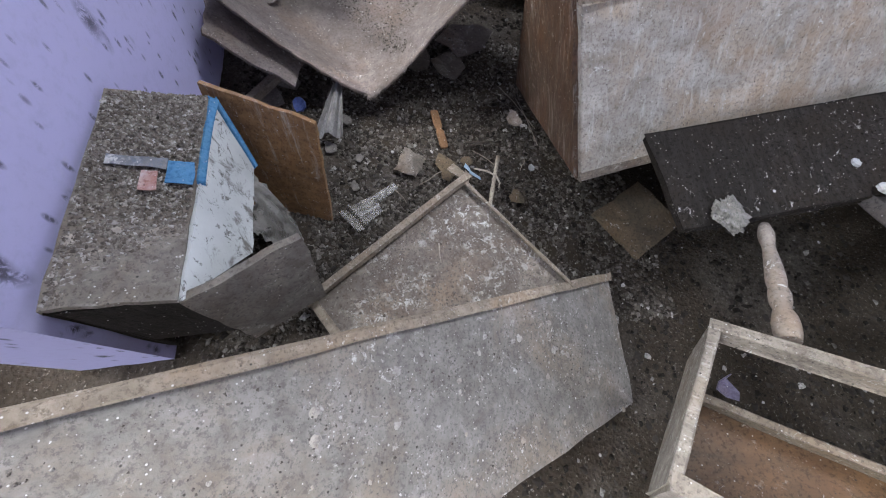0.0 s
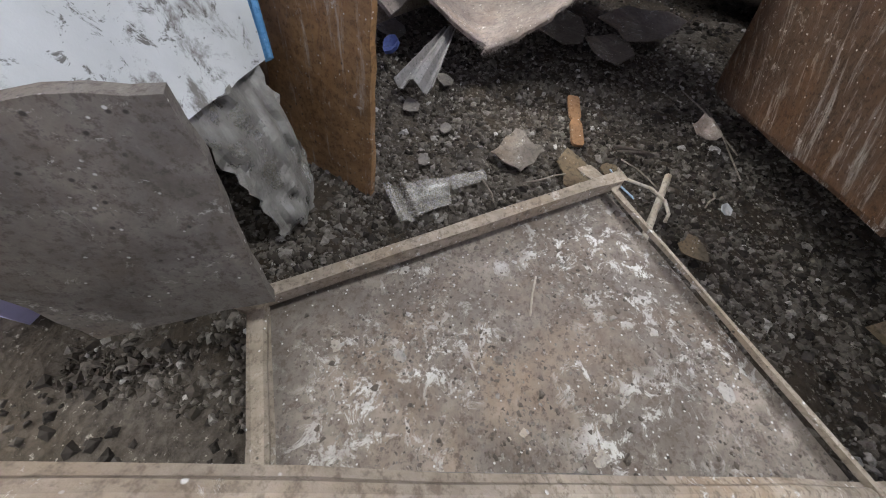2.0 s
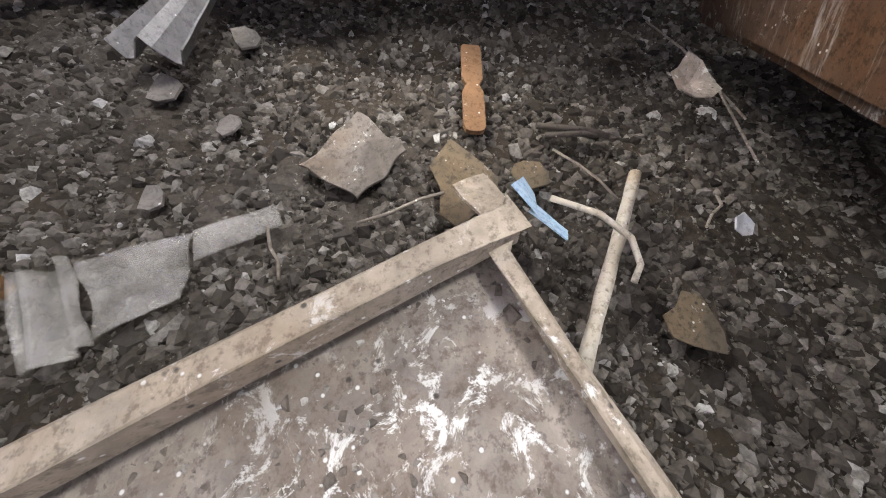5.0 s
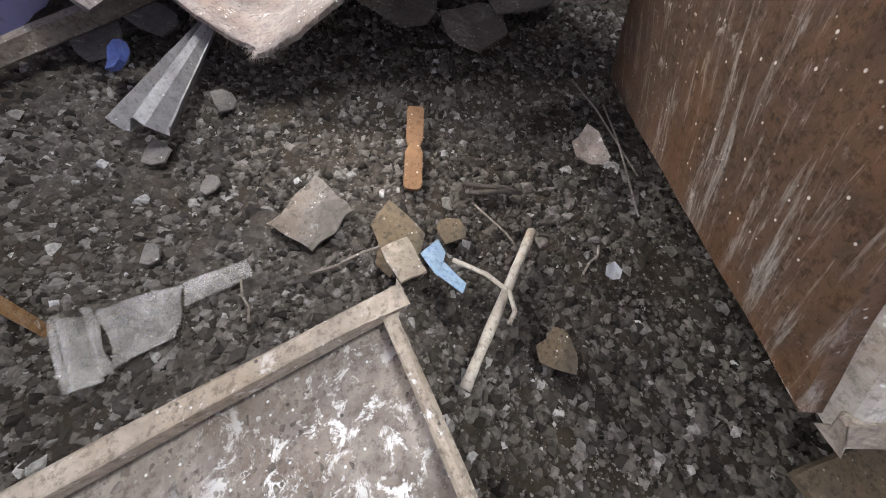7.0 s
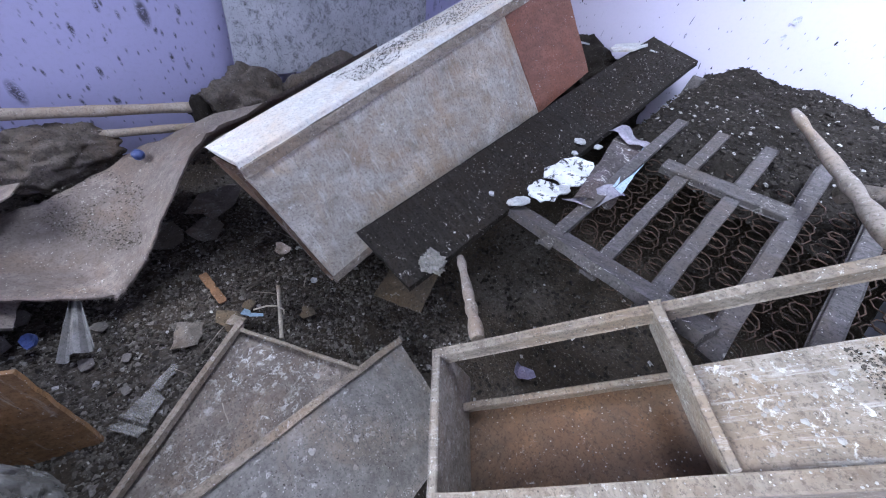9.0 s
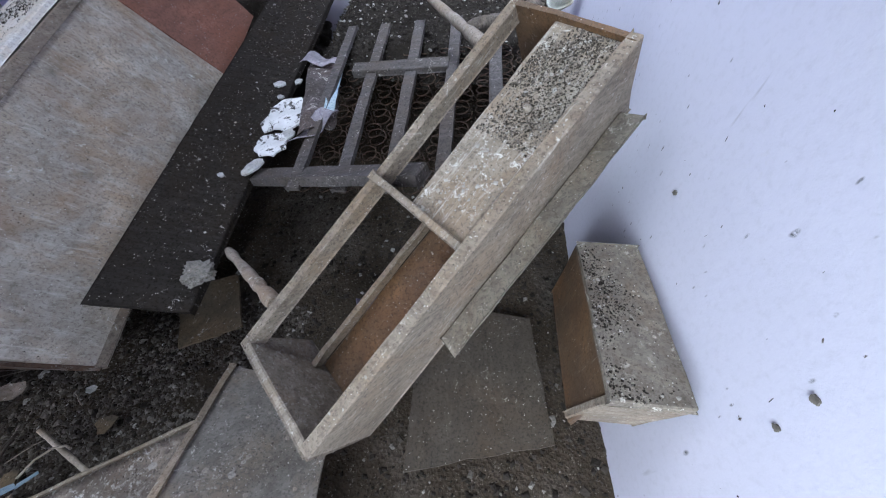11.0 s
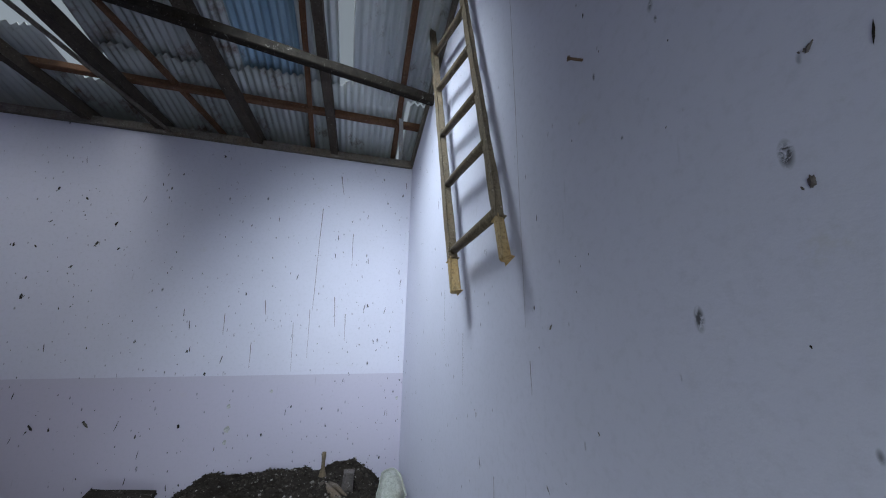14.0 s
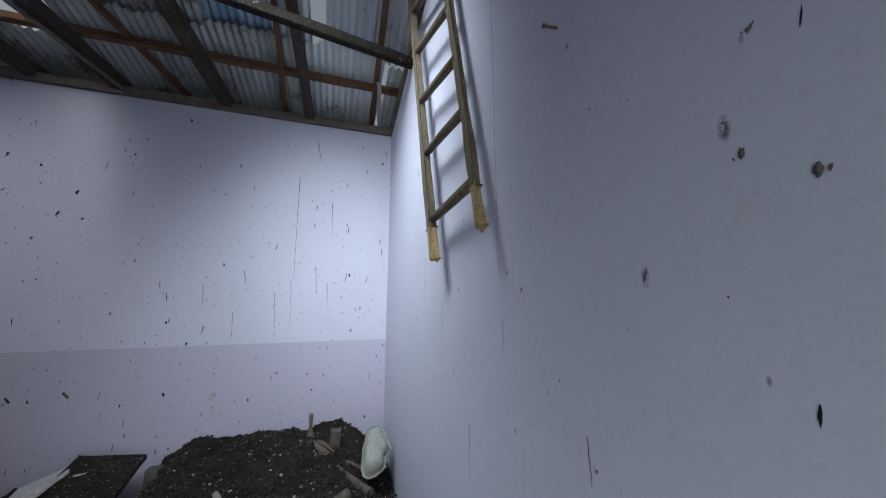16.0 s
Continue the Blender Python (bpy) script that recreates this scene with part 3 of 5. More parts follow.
def roof():
    for i, (x0, x1, y0, y1, lift, m, word) in enumerate((
            (-0.475, -0.115, -0.50, 0.5, 0.0, TIN, "pale galvanised"), (-0.09, 0.30, -0.42, 0.5, 0.006, TIN, "pale galvanised"), (-0.435, 0.30, -3.6, -0.42, 0.02, TIN, "pale galvanised"),
            (-0.70, -0.47, -0.46, 0.5, 0.004, TIN, "stained pale"), (-0.70, -0.505, -1.06, -0.38, 0.024, TIN, "stained pale"), (-1.02, -0.48, -3.6, -1.78, 0.024, TIN_BLUE, "blue grey"),
            (-1.02, -0.69, -1.06, -0.40, 0.03, TIN_BLUE, "blue grey"), (-1.02, -0.69, -0.46, 0.5, 0.008, TIN_DARK, "sooty grey"),
            (-1.66, -1.01, -0.44, 0.5, 0.0, TIN_DARK, "sooty grey"), (-1.70, -1.01, -1.06, -0.36, 0.02, TIN_DARK, "sooty grey"), (-1.60, -1.01, -3.6, -1.04, 0.03, TIN_DARK, "sooty grey"),
            (-1.95, -1.65, -0.20, 0.5, 0.0, TIN_DARK, "rusty dark"), (-3.4, -1.88, -0.44, 0.5, 0.016, TIN, "bare shiny"), (-3.4, -1.60, -3.6, -2.2, 0.02, TIN_DARK, "rusty dark"))):
        corrugated("roof_sheet", x0, x1, y0, y1, lift, m, word + " corrugated iron roof sheet with torn rusty edges")
    for i, (xa, xb, w) in enumerate(((-0.54, -0.68, 0.045), (-1.0, -1.5, 0.06), (-1.52, -2.35, 0.06), (-1.88, -3.0, 0.05))):
        bm = beam((xa, 0.10, roof_height(0.10) - 0.08), (xb, -3.2, roof_height(-3.2) - 0.08), w, 0.07, i)
        solo("rafter", bm, RAFTER, (xa, 0, 2.75), "soot-dark hand-hewn timber rafter under the iron sheets", "rafter", "rafters", "structure")
    for xa, xb in ((-0.14, -0.22), (-0.70, -0.56), (-1.19, -2.4)):
        bm = beam((xa, 0.2, roof_height(0.2) - 0.035), (xb, -3.2, roof_height(-3.2) - 0.035), 0.026, 0.03, xa)
        solo("roof_batten", bm, PURLIN, (xa, 0, 2.8), "thin red-brown wooden batten along the roof slope", "batten", "battens", "structure")
    bm = beam((-3.0, -0.29, roof_height(-0.29) - 0.04), (-0.0, -0.29, roof_height(-0.29) - 0.04), 0.035, 0.03, 7)
    solo("purlin", bm, PURLIN, (-1.5, -0.29, 2.9), "red-brown purlin across the rafters", "purlin", kind="structure")
    bm = beam((-2.82, -1.18, 2.80), (-0.0, -0.67, 2.80), 0.032, 0.042, 8)
    solo("tie_beam", bm, DARK_WOOD, (-1.5, -0.9, 2.8), "grey weathered timber tie beam from wall to wall", "beam", kind="structure")
    bm = beam((-2.82, 0.03, 2.745), (0.0, 0.03, 2.745), 0.10, 0.045, 9)
    solo("wall_plate", bm, PLATE, (-1.5, 0.03, 2.74), "grey weathered wall plate along the wall top", "wall plate", kind="structure")
    bm = beam((0.02, 0.0, 2.755), (0.02, -3.2, 3.42), 0.07, 0.045, 10)
    solo("wall_plate", bm, PLATE, (0.02, -1.5, 3.0), "grey weathered plate on the sloping wall top", "wall plate", kind="structure")
    bm = tube([(-1.50, 0.0, 2.74), (-1.66, -0.45, 2.80), (-1.9, -1.1, 2.9), (-2.3, -2.4, 3.1)], 0.011, 8, 0.002)
    solo("wire_conduit", bm, PLATE, (-1.5, 0, 2.74), "thin grey conduit running up beside a rafter", "conduit")
    # plain white strip painted in for the daylight showing through the corner gap
    bm = slab((-0.10, 0.02, 2.765), (0.025, 0.0, 0), (-0.05, -0.40, 0.085), (0, 0, 0.006), seed=3)
    solo("white_gap_strip", bm, PLASTER, (-0.1, 0, 2.77), "white strip standing in for the bright gap in the corner under the roof", "lath")


ground()
walls()
roof()

# ---- large things ----


def wardrobe():
    A, D, E, F = V((-1.372, -2.0, 0.25)), V((-1.61, -2.129, 0.587)), V((-1.835, -2.151, 0.525)), V((-1.499, -0.541, 0.708))
    foot = V((-1.93, -1.985, 0.10)) - A
    a, u, w = F - A, D - A, E - D
    un, an, wn_ = u.normalized(), a.normalized(), w.normalized()
    t = thing("wardrobe", A + w * 0.1, "toppled wooden wardrobe streaked grey, lying against the bed", "wardrobe")
    th = 0.016
    part("side_panel", slab(A, a * 0.73, u * 0.93, wn_ * th, seed=1), WARD_FACE, t, "grey streaked side panel")
    part("side_panel", slab(A + a * 0.733, a * 0.267, u * 0.93, wn_ * th, seed=1.5), WARD_RED, t, "red-brown part of the side panel")
    i = an * 0.003
    part("end_panel", quad_slab(A + wn_ * 0.018 + i, A + foot + i, E - un * 0.018 + i, D + wn_ * 0.018 - un * 0.018 + i, 0.014, 2, 0.003, 14), WARD_END, t, "brown varnished end panel")
    part("end_panel", quad_slab(F + wn_ * 0.018, F + foot * 0.55, F + u + w - un * 0.018, F + u + wn_ * 0.018 - un * 0.018, 0.014, 3), WARD_RED, t)
    part("top_panel", slab(A + u * 1.0, a, w, un * th, seed=4), WARD_TOP, t, "whitewashed upper panel covered with droppings")
    part("bottom_panel", quad_slab(A + wn_ * 0.02, F + wn_ * 0.02, F + foot * 0.55, A + foot, 0.016, 5), WARD_END, t)
    part("back_panel", quad_slab(A + foot + i * 6, F + foot * 0.55, F + u + w - un * 0.02, E - un * 0.02 + i * 6, 0.01, 6), WARD_END, t)
    part("trim", slab(A + u * 0.935 - wn_ * 0.006, a, u * 0.06, wn_ * 0.02, seed=7), CABINET_SIDE, t, "moulded brown edge trim")
    part("trim", slab(A - wn_ * 0.005 - an * 0.004, u * 0.05, a * 0.2, wn_ * 0.012, seed=8), CABINET_SIDE, t)
    return A, a, u, w


WA, Wa, Wu, Ww = wardrobe()


def bed():
    t = thing("broken_bed", (-0.6, -0.8, ground_height(-0.6, -0.8)), "collapsed wooden bed frame with slats and rusty coil springs, tilted", "bed")
    # the plane of the frame: origin, along (to the far wall) and across
    o = V((-1.10, -1.50, 0.50))
    al, ac = V((-0.03, 1.38, 0.32)), V((0.98, -0.10, 0.13))
    n = ac.cross(al).normalized()
    part("foot_rail", beam((-1.16, -1.415, 0.455), (-0.56, -1.62, 0.655), 0.07, 0.03, 11), BED_WOOD, t, "grey foot rail")
    part("cross_rail", slab(o + al * 0.36 + ac * 0.22, ac * 0.36, al * 0.035, n * 0.022, seed=12), BED_WOOD, t)
    for i, f in enumerate((0.12, 0.27, 0.42, 0.57, 0.72, 0.87)):
        part("slat", slab(o + ac * f - al * 0.02 - n * 0.004, al * 0.62, ac * 0.042, n * 0.016, seed=13 + i), BED_WOOD, t)
    for j in range(7):
        for i in range(12):
            p = o + ac * (0.10 + 0.075 * i) + al * (0.05 + 0.075 * j) - n * 0.03
            pts = []
            for s in range(23):
                w = s * 2 * math.pi / 8
                r = 0.030 + 0.004 * math.sin(s * 0.27)
                pts.append(p + ac.normalized() * (r * math.cos(w)) + al.normalized() * (r * math.sin(w)) - n * (0.0035 * (22 - s)))
            part("coil_spring", tube(pts, 0.0022, 4), WIRE, t)
    for f in (0.0, 0.85):
        part("leg", beam(o + al * 0.98 + ac * f - n * 0.05, o + al * 0.98 + ac * f + V((0, 0, -0.42)), 0.05, 0.05, f, up=(0, 1, 0)), BED_WOOD, t)


bed()


def dirt_on_bed():
    bm = bmesh.new()
    n = 46
    g = {}
    for i in range(n + 1):
        for j in range(n + 1):
            x, y = -1.12 + 1.1 * i / n, -0.92 + 0.91 * j / n
            s = j / n
            z = 0.60 + 0.10 * i / n * (1 - s) + 0.23 * s - 0.10 * max(0, i / n - 0.75) * 4 * s
            e = min(i * 1.5, n - i, j * 1.2) / n
            p = V((x + 0.05 * noise.noise(V((0, y * 5, 1))), y + 0.06 * noise.noise(V((x * 5, 0, 1))), z))
            h = -0.05 + 0.07 * min(1, e * 7) + 0.045 * noise.fractal(p * 4.3, 0.8, 2.0, 4)
            g[i, j] = bm.verts.new(p + V((0, 0, h + 0.008 * noise.noise(p * 40))))
    for i in range(n):
        for j in range(n):
            bm.faces.new([g[i, j], g[i + 1, j], g[i + 1, j + 1], g[i, j + 1]]).smooth = True
    spread = [(v.co.copy(), v.normal.copy()) for v in bm.verts]
    solo("dirt_heap", bm, DIRT, (-0.6, -0.5, 0.7), "dark dirt heap with droppings spread over the bed", "dirt", kind="stuff")
    return [p for p, _ in spread]


HEAP = dirt_on_bed()
solo("bed_side_board", slab((-1.148, -1.879, 0.345), (-0.03, 1.79, 0.457), (-0.25, -0.02, 0.035), (0, -0.006, 0.02), seed=21), DARK_WOOD, (-1.2, -1.8, 0.36),
     "long dark rotten bed side board covered with dirt", "board")
solo("plywood_scrap", quad_slab((-1.34, -1.88, 0.11), (-1.17, -1.79, 0.12), (-1.27, -1.60, 0.15), (-1.44, -1.68, 0.14), 0.01, 22, 0.006), OCHRE, (-1.3, -1.75, 0.1),
     "broken brown plywood scrap under the bed board", "plywood")


def open_cabinet():
    c1, cf, c2, ce = V((-0.941, -1.968, 0.409)), V((-0.379, -1.334, 0.952)), V((-0.719, -2.172, 0.397)), V((-0.136, -1.519, 0.964))
    a, w = cf - c1, c2 - c1
    n = w.cross(a).normalized()
    if n.z < 0:
        n = -n
    an, wn_ = a.normalized(), w.normalized()
    d = -n * 0.21
    t = thing("open_cabinet", c2 + d, "overturned wooden cabinet carcass without doors, caked with droppings", "cabinet")
    th = 0.018
    part("top_rail", slab(c1, a, d * 0.2, wn_ * th, seed=31), CABINET_SIDE, t)
    part("side_board", slab(c2 - wn_ * th, a, d, wn_ * (th + 0.008), seed=32), CABINET_SIDE, t)
    part("end_board", slab(c1 - an * 0.004, w, d, an * th, seed=33), CABINET, t)
    part("end_board", slab(c1 + a - an * th, w, d, an * th, seed=34), BROWN, t, "bare orange-brown end board")
    part("shelf", slab(c1 + a * 0.475 + n * 0.012, w * 0.93, d * 0.55, an * th, seed=35), CABINET, t, "shelf board whitened by droppings")
    part("front_panel", slab(c1 + a * 0.49 + w * 0.42 - n * 0.012, a * 0.51, w * 0.55, -n * 0.014, seed=36), CABINET, t, "front panel crusted with grey droppings")
    part("back_panel", slab(c1 + d * 0.96 + w * 0.3, a, w * 0.68, n * 0.008, seed=37), BROWN, t, "brown plywood back")
    part("back_rail", slab(c1 + d * 0.86 + w * 0.27, a, w * 0.06, n * 0.03, seed=38), CABINET_SIDE, t)
    part("knob", lump(c1 + a * 0.78 + w * 0.7, (0.010, 0.010, 0.008), 3, 2, 0.1), CABINET, t, "round wooden knob")
    b = c2 + a * 0.30 + d * 1.0
    solo("loose_board", slab(b + wn_ * 0.010 + n * 0.03, a * 0.66, wn_ * 0.055 + n * 0.02, n * 0.014, seed=39), GUANO, b, "narrow board under the cabinet caked with droppings", "board")


open_cabinet()


def small_box():
    t = thing("small_drawer", (-0.1, -1.87, 0.25), "small wooden drawer standing on edge against the wall", "drawer")
    o = V((-0.18, -2.06, 0.505))
    part("front", slab(o, (0.15, 0, 0.004), (0.015, 0.385, 0), (0, 0, 0.014), seed=41), GUANO, t, "upper board crusted with pale droppings")
    part("side", slab(o + V((0.0, 0, -0.002)), (0.15, 0, 0), (-0.01, 0.03, -0.2), (0, 0.014, 0), seed=42), CABINET_SIDE, t)
    part("side", slab(o + V((0.015, 0.37, -0.002)), (0.15, 0, 0), (0, 0, -0.2), (0, 0.014, 0), seed=43), BROWN, t)
    part("bottom", slab(o + V((0.004, 0.02, -0.002)), (0.012, 0.36, 0), (-0.01, 0, -0.2), (0.008, 0, 0), seed=44), BROWN, t, "bare brown plywood")


small_box()


def leaning_board():
    p = [V((-1.127, -1.925, 0.130)), V((-0.993, -2.68, 0.456)), V((-0.93, -3.02, 0.515)), V((-0.60, -3.02, 0.485)), V((-0.79, -1.945, 0.085))]
    t = thing("large_cabinet_door", p[4], "large grey cabinet door covered with droppings lying aslant", "cabinet door")
    part("panel", quad_slab(p[0], p[2], p[3], p[4], 0.018, 51, 0.004, 16), BIG_BOARD, t)
    e = (p[2] - p[0]).normalized()
    s = (p[4] - p[0]).normalized()
    part("edge_strip", slab(p[0] - s * 0.003, p[2] - p[0], s * 0.019, e.cross(s).normalized() * (0.01 if e.cross(s).z > 0 else -0.01), seed=52), BATTEN, t, "pale wooden edge strip")


leaning_board()


PANEL_APEX, PANEL_LEFT, PANEL_SIDE = V((-1.453, -2.305, 0.150)), V((-1.132, -2.738, 0.128)), V((0.350, 0.209, 0.044))


def framed_panel():
    ap, le, b = PANEL_APEX, PANEL_LEFT, PANEL_SIDE
    a = le - ap
    n = b.cross(a).normalized()
    if n.z < 0:
        n = -n
    t = thing("framed_door_panel", le, "pale hardboard door panel with a thin wooden frame, strewn with droppings", "door panel")
    part("panel", slab(ap - n * 0.012, a, b, -n * 0.006, seed=61), PANEL, t)
    an, bn = a.normalized(), b.normalized()
    part("frame_rail", slab(ap - bn * 0.006 - an * 0.012, a * 1.03, bn * 0.022, n * 0.02, seed=62), BATTEN, t)
    part("frame_rail", slab(ap + bn * 0.018, b, an * 0.011, n * 0.008, seed=63), BATTEN, t)
    part("frame_rail", slab(le + bn * 0.018 - an * 0.018, b, an * 0.018, n * 0.01, seed=64), BATTEN, t)


framed_panel()


def crate():
    t = thing("painted_box", (-1.28, -2.95, 0.1), "old box crusted with droppings, its white side edged with blue paint", "box")
    tl, tr, fr, bl = V((-1.465, -3.025, 0.415)), V((-1.502, -2.886, 0.37)), V((-1.072, -2.862, 0.405)), V((-1.068, -3.015, 0.418))
    dn = V((0, 0, -0.30))
    part("lid", quad_slab(tl, tr, fr, bl, 0.014, 71, 0.004), GUANO, t, "lid crusted with brown and grey droppings")
    part("white_side", quad_slab(tr + V((0.004, 0.004, -0.004)), fr + V((0, 0.004, -0.004)), (-1.195, -2.812, 0.28), (-1.432, -2.84, 0.236), 0.010, 72, 0.003), SPLASHED, t, "white painted side with dark splashes")
    part("blue_edge", slab(tr + V((0, -0.002, -0.003)), (fr - tr) * 0.5, (0, 0.011, -0.008), (0, 0.003, 0.005), seed=73), BLUE_PAINT, t, "blue painted edge")
    part("blue_edge", slab(tr + V((0, 0.002, -0.006)), (0.068, 0.044, -0.132), (-0.006, 0.004, 0), (0, 0.004, 0.004), seed=78), BLUE_PAINT, t, "blue painted edge")
    k = tl.lerp(bl, 0.44)
    part("print", quad_slab(k + V((0.0, 0.085, 0.001)), k + V((0.0, 0.104, -0.002)), k + V((0.035, 0.106, -0.002)), k + V((0.035, 0.085, 0.001)), 0.002, 74, 0.004, 6), RED_PAPER, t, "faded red printed patch")
    part("print", quad_slab(k + V((-0.025, 0.112, -0.006)), k + V((-0.025, 0.148, -0.016)), k + V((0.022, 0.15, -0.014)), k + V((0.022, 0.112, -0.006)), 0.002, 75, 0.004, 6), BLUE_PAINT, t, "blue printed patch")
    part("print", quad_slab(k + V((-0.03, 0.03, 0.001)), k + V((-0.03, 0.112, -0.006)), k + V((-0.008, 0.112, -0.006)), k + V((-0.010, 0.03, 0.001)), 0.0015, 79, 0.006, 8), LID_PRINT, t, "pale washed-out printed strip")
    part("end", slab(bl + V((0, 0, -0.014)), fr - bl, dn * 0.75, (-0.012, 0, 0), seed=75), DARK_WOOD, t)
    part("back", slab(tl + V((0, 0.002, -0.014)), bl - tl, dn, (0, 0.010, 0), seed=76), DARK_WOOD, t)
    part("end", slab(tl + V((0.01, 0.0, -0.014)), tr - tl, dn, (0.010, 0, 0), seed=77), BROWN, t)


crate()
solo("brown_board", quad_slab((-1.383, -2.69, 0.03), (-1.45, -2.9, 0.04), (-1.555, -2.92, 0.36), (-1.468, -2.69, 0.345), 0.012, 81, 0.004), BROWN_BOARD, (-1.4, -2.8, 0.05),
     "brown varnished board with droppings leaning on the box", "board")
solo("grey_board", quad_slab((-1.066, -2.862, 0.398), (-1.17, -2.70, 0.388), (-1.125, -2.69, 0.18), (-1.05, -2.83, 0.17), 0.014, 82, 0.005), GREY_BOARD, (-1.1, -2.8, 0.2),
     "grey weathered board leaning out from the box", "board")


def ladder():
    t = thing("ladder", (-0.05, -1.4, 1.72), "wooden ladder hung on the wall, its ends bare yellow wood", "ladder")
    l0, l1 = V((-0.05, -1.275, 1.715)), V((-0.055, -0.83, 3.11))
    r0, r1 = V((-0.045, -1.595, 1.75)), V((-0.045, -1.33, 2.66))
    r1 = r0 + (r1 - r0) * 1.45
    for p, q, wide, deep in ((l0, l1, 0.036, 0.026), (r0, r1, 0.030, 0.018)):
        rail = part("rail", beam(p + (q - p) * 0.07, q, wide, deep, p.y, up=(1, 0, 0)), LADDER, t)
        part("bare_end", beam(p, p + (q - p) * 0.07, wide - 0.001, deep - 0.001, p.y, up=(1, 0, 0)), BARE_WOOD, rail, "bare yellow end")
    for i, (lz, rz) in enumerate(((1.84, 1.86), (2.09, 2.06), (2.33, 2.24), (2.6, 2.45), (2.86, 2.66))):
        p = l0 + (l1 - l0) * ((lz - l0.z) / (l1.z - l0.z))
        q = r0 + (r1 - r0) * ((rz - r0.z) / (r1.z - r0.z))
        part("rung", tube([p, (p + q) / 2, q], 0.013, 8, 0.002, i), LADDER, t)


ladder()

# ---- the fibre sheet and the far heap ----


def fibre_sheet():
    front = [(-1.90, -2.96, 0.345), (-1.86, -2.79, 0.23), (-1.805, -2.59, 0.145), (-1.787, -2.55, 0.14), (-1.805, -2.515, 0.155), (-1.85, -2.43, 0.21), (-1.885, -2.31, 0.35), (-1.885, -2.17, 0.53), (-1.92, -1.95, 0.60), (-1.97, -1.45, 0.74)]
    back = [(-2.22, -2.98, 0.28), (-2.28, -2.86, 0.22), (-2.30, -2.78, 0.195), (-2.33, -2.70, 0.19), (-2.36, -2.62, 0.19), (-2.40, -2.52, 0.20), (-2.42, -2.33, 0.27), (-2.28, -2.05, 0.42), (-2.10, -1.85, 0.54), (-2.0, -1.44, 0.70)]

    def along(row, f):
        k = min(len(row) - 2, int(f * (len(row) - 1)))
        g = f * (len(row) - 1) - k
        p = [V(row[max(0, min(len(row) - 1, k + d))]) for d in (-1, 0, 1, 2)]
        return 0.5 * (2 * p[1] + (p[2] - p[0]) * g + (2 * p[0] - 5 * p[1] + 4 * p[2] - p[3]) * g * g + (3 * p[1] - p[0] - 3 * p[2] + p[3]) * g ** 3)

    bm = bmesh.new()
    ns, nt = 70, 24
    g = {}
    for i in range(ns + 1):
        a, b = along(front, i / ns), along(back, i / ns)
        for j in range(nt + 1):
            f = j / nt
            p = a.lerp(b, f)
            p.z -= 0.035 * math.sin(math.pi * f) - 0.012 * noise.noise(p * 7)
            if j in (0, nt) or i in (0, ns):
                p += noise.noise_vector(p * 45) * 0.008
            for k in (0, 1):
                g[k, i, j] = bm.verts.new(p - V((0, 0, 0.008 * k)))
    for i in range(ns):
        for j in range(nt):
            for k in (0, 1):
                bm.faces.new([g[k, i, j], g[k, i + 1, j], g[k, i + 1, j + 1], g[k, i, j + 1]]).smooth = True
    for i in range(ns):
        for j in (0, nt):
            bm.faces.new([g[0, i, j], g[0, i + 1, j], g[1, i + 1, j], g[1, i, j]])
    for j in range(nt):
        for i in (0, ns):
            bm.faces.new([g[0, i, j], g[0, i, j + 1], g[1, i, j + 1], g[1, i, j]])
    t = thing("fibreboard_sheet", (-1.9, -2.5, 0.1), "warped felty fibreboard sheet draped from the wardrobe to the floor", "fibreboard")
    part("sheet", bm, FIBRE, t)
    # frayed fibres along the near edge
    r = random.Random(5)
    fr = bmesh.new()
    for i in range(420):
        p = along(front, r.uniform(0.16, 0.72))
        q = p + V((r.uniform(-0.012, 0.016), r.uniform(-0.012, 0.012), r.uniform(-0.022, 0.002)))
        s = V((0.0006, 0.0006, 0))
        fr.faces.new([fr.verts.new(v) for v in (p - s, p + s, q)])
    part("frayed_edge", fr, FIBRE, t)


fibre_sheet()
solo("folded_fibreboard", quad_slab((-1.84, -2.98, 0.27), (-1.80, -2.78, 0.15), (-1.98, -2.74, 0.15), (-2.05, -3.0, 0.27), 0.008, 91, 0.008), FIBRE, (-1.95, -2.9, 0.12),
     "folded scrap of the same fibreboard under the sheet", "fibreboard")
solo("floor_batten", beam((-1.72, -2.99, 0.075), (-2.05, -2.76, 0.095), 0.03, 0.025, 92), CABINET_SIDE, (-1.85, -2.9, 0.06), "grey wooden batten lying at the foot of the wall", "batten")
for i, (c, s, tilt) in enumerate((((-2.32, -2.82, 0.24), 0.15, (8, -12)), ((-2.18, -2.90, 0.22), 0.09, (20, 10)), ((-2.05, -2.40, 0.10), 0.09, (2, 4)), ((-2.16, -2.16, 0.10), 0.10, (4, -3)), ((-2.02, -2.25, 0.085), 0.07, (0, 2)))):
    solo("cardboard_scrap", flake(c, s, 0.004, 100 + i, 37 * i, tilt, 11, 1.25, 0.05), FIBRE if i < 2 else PAPER, c, "torn brown cardboard scrap half buried in dirt", "cardboard", "cardboard scraps")
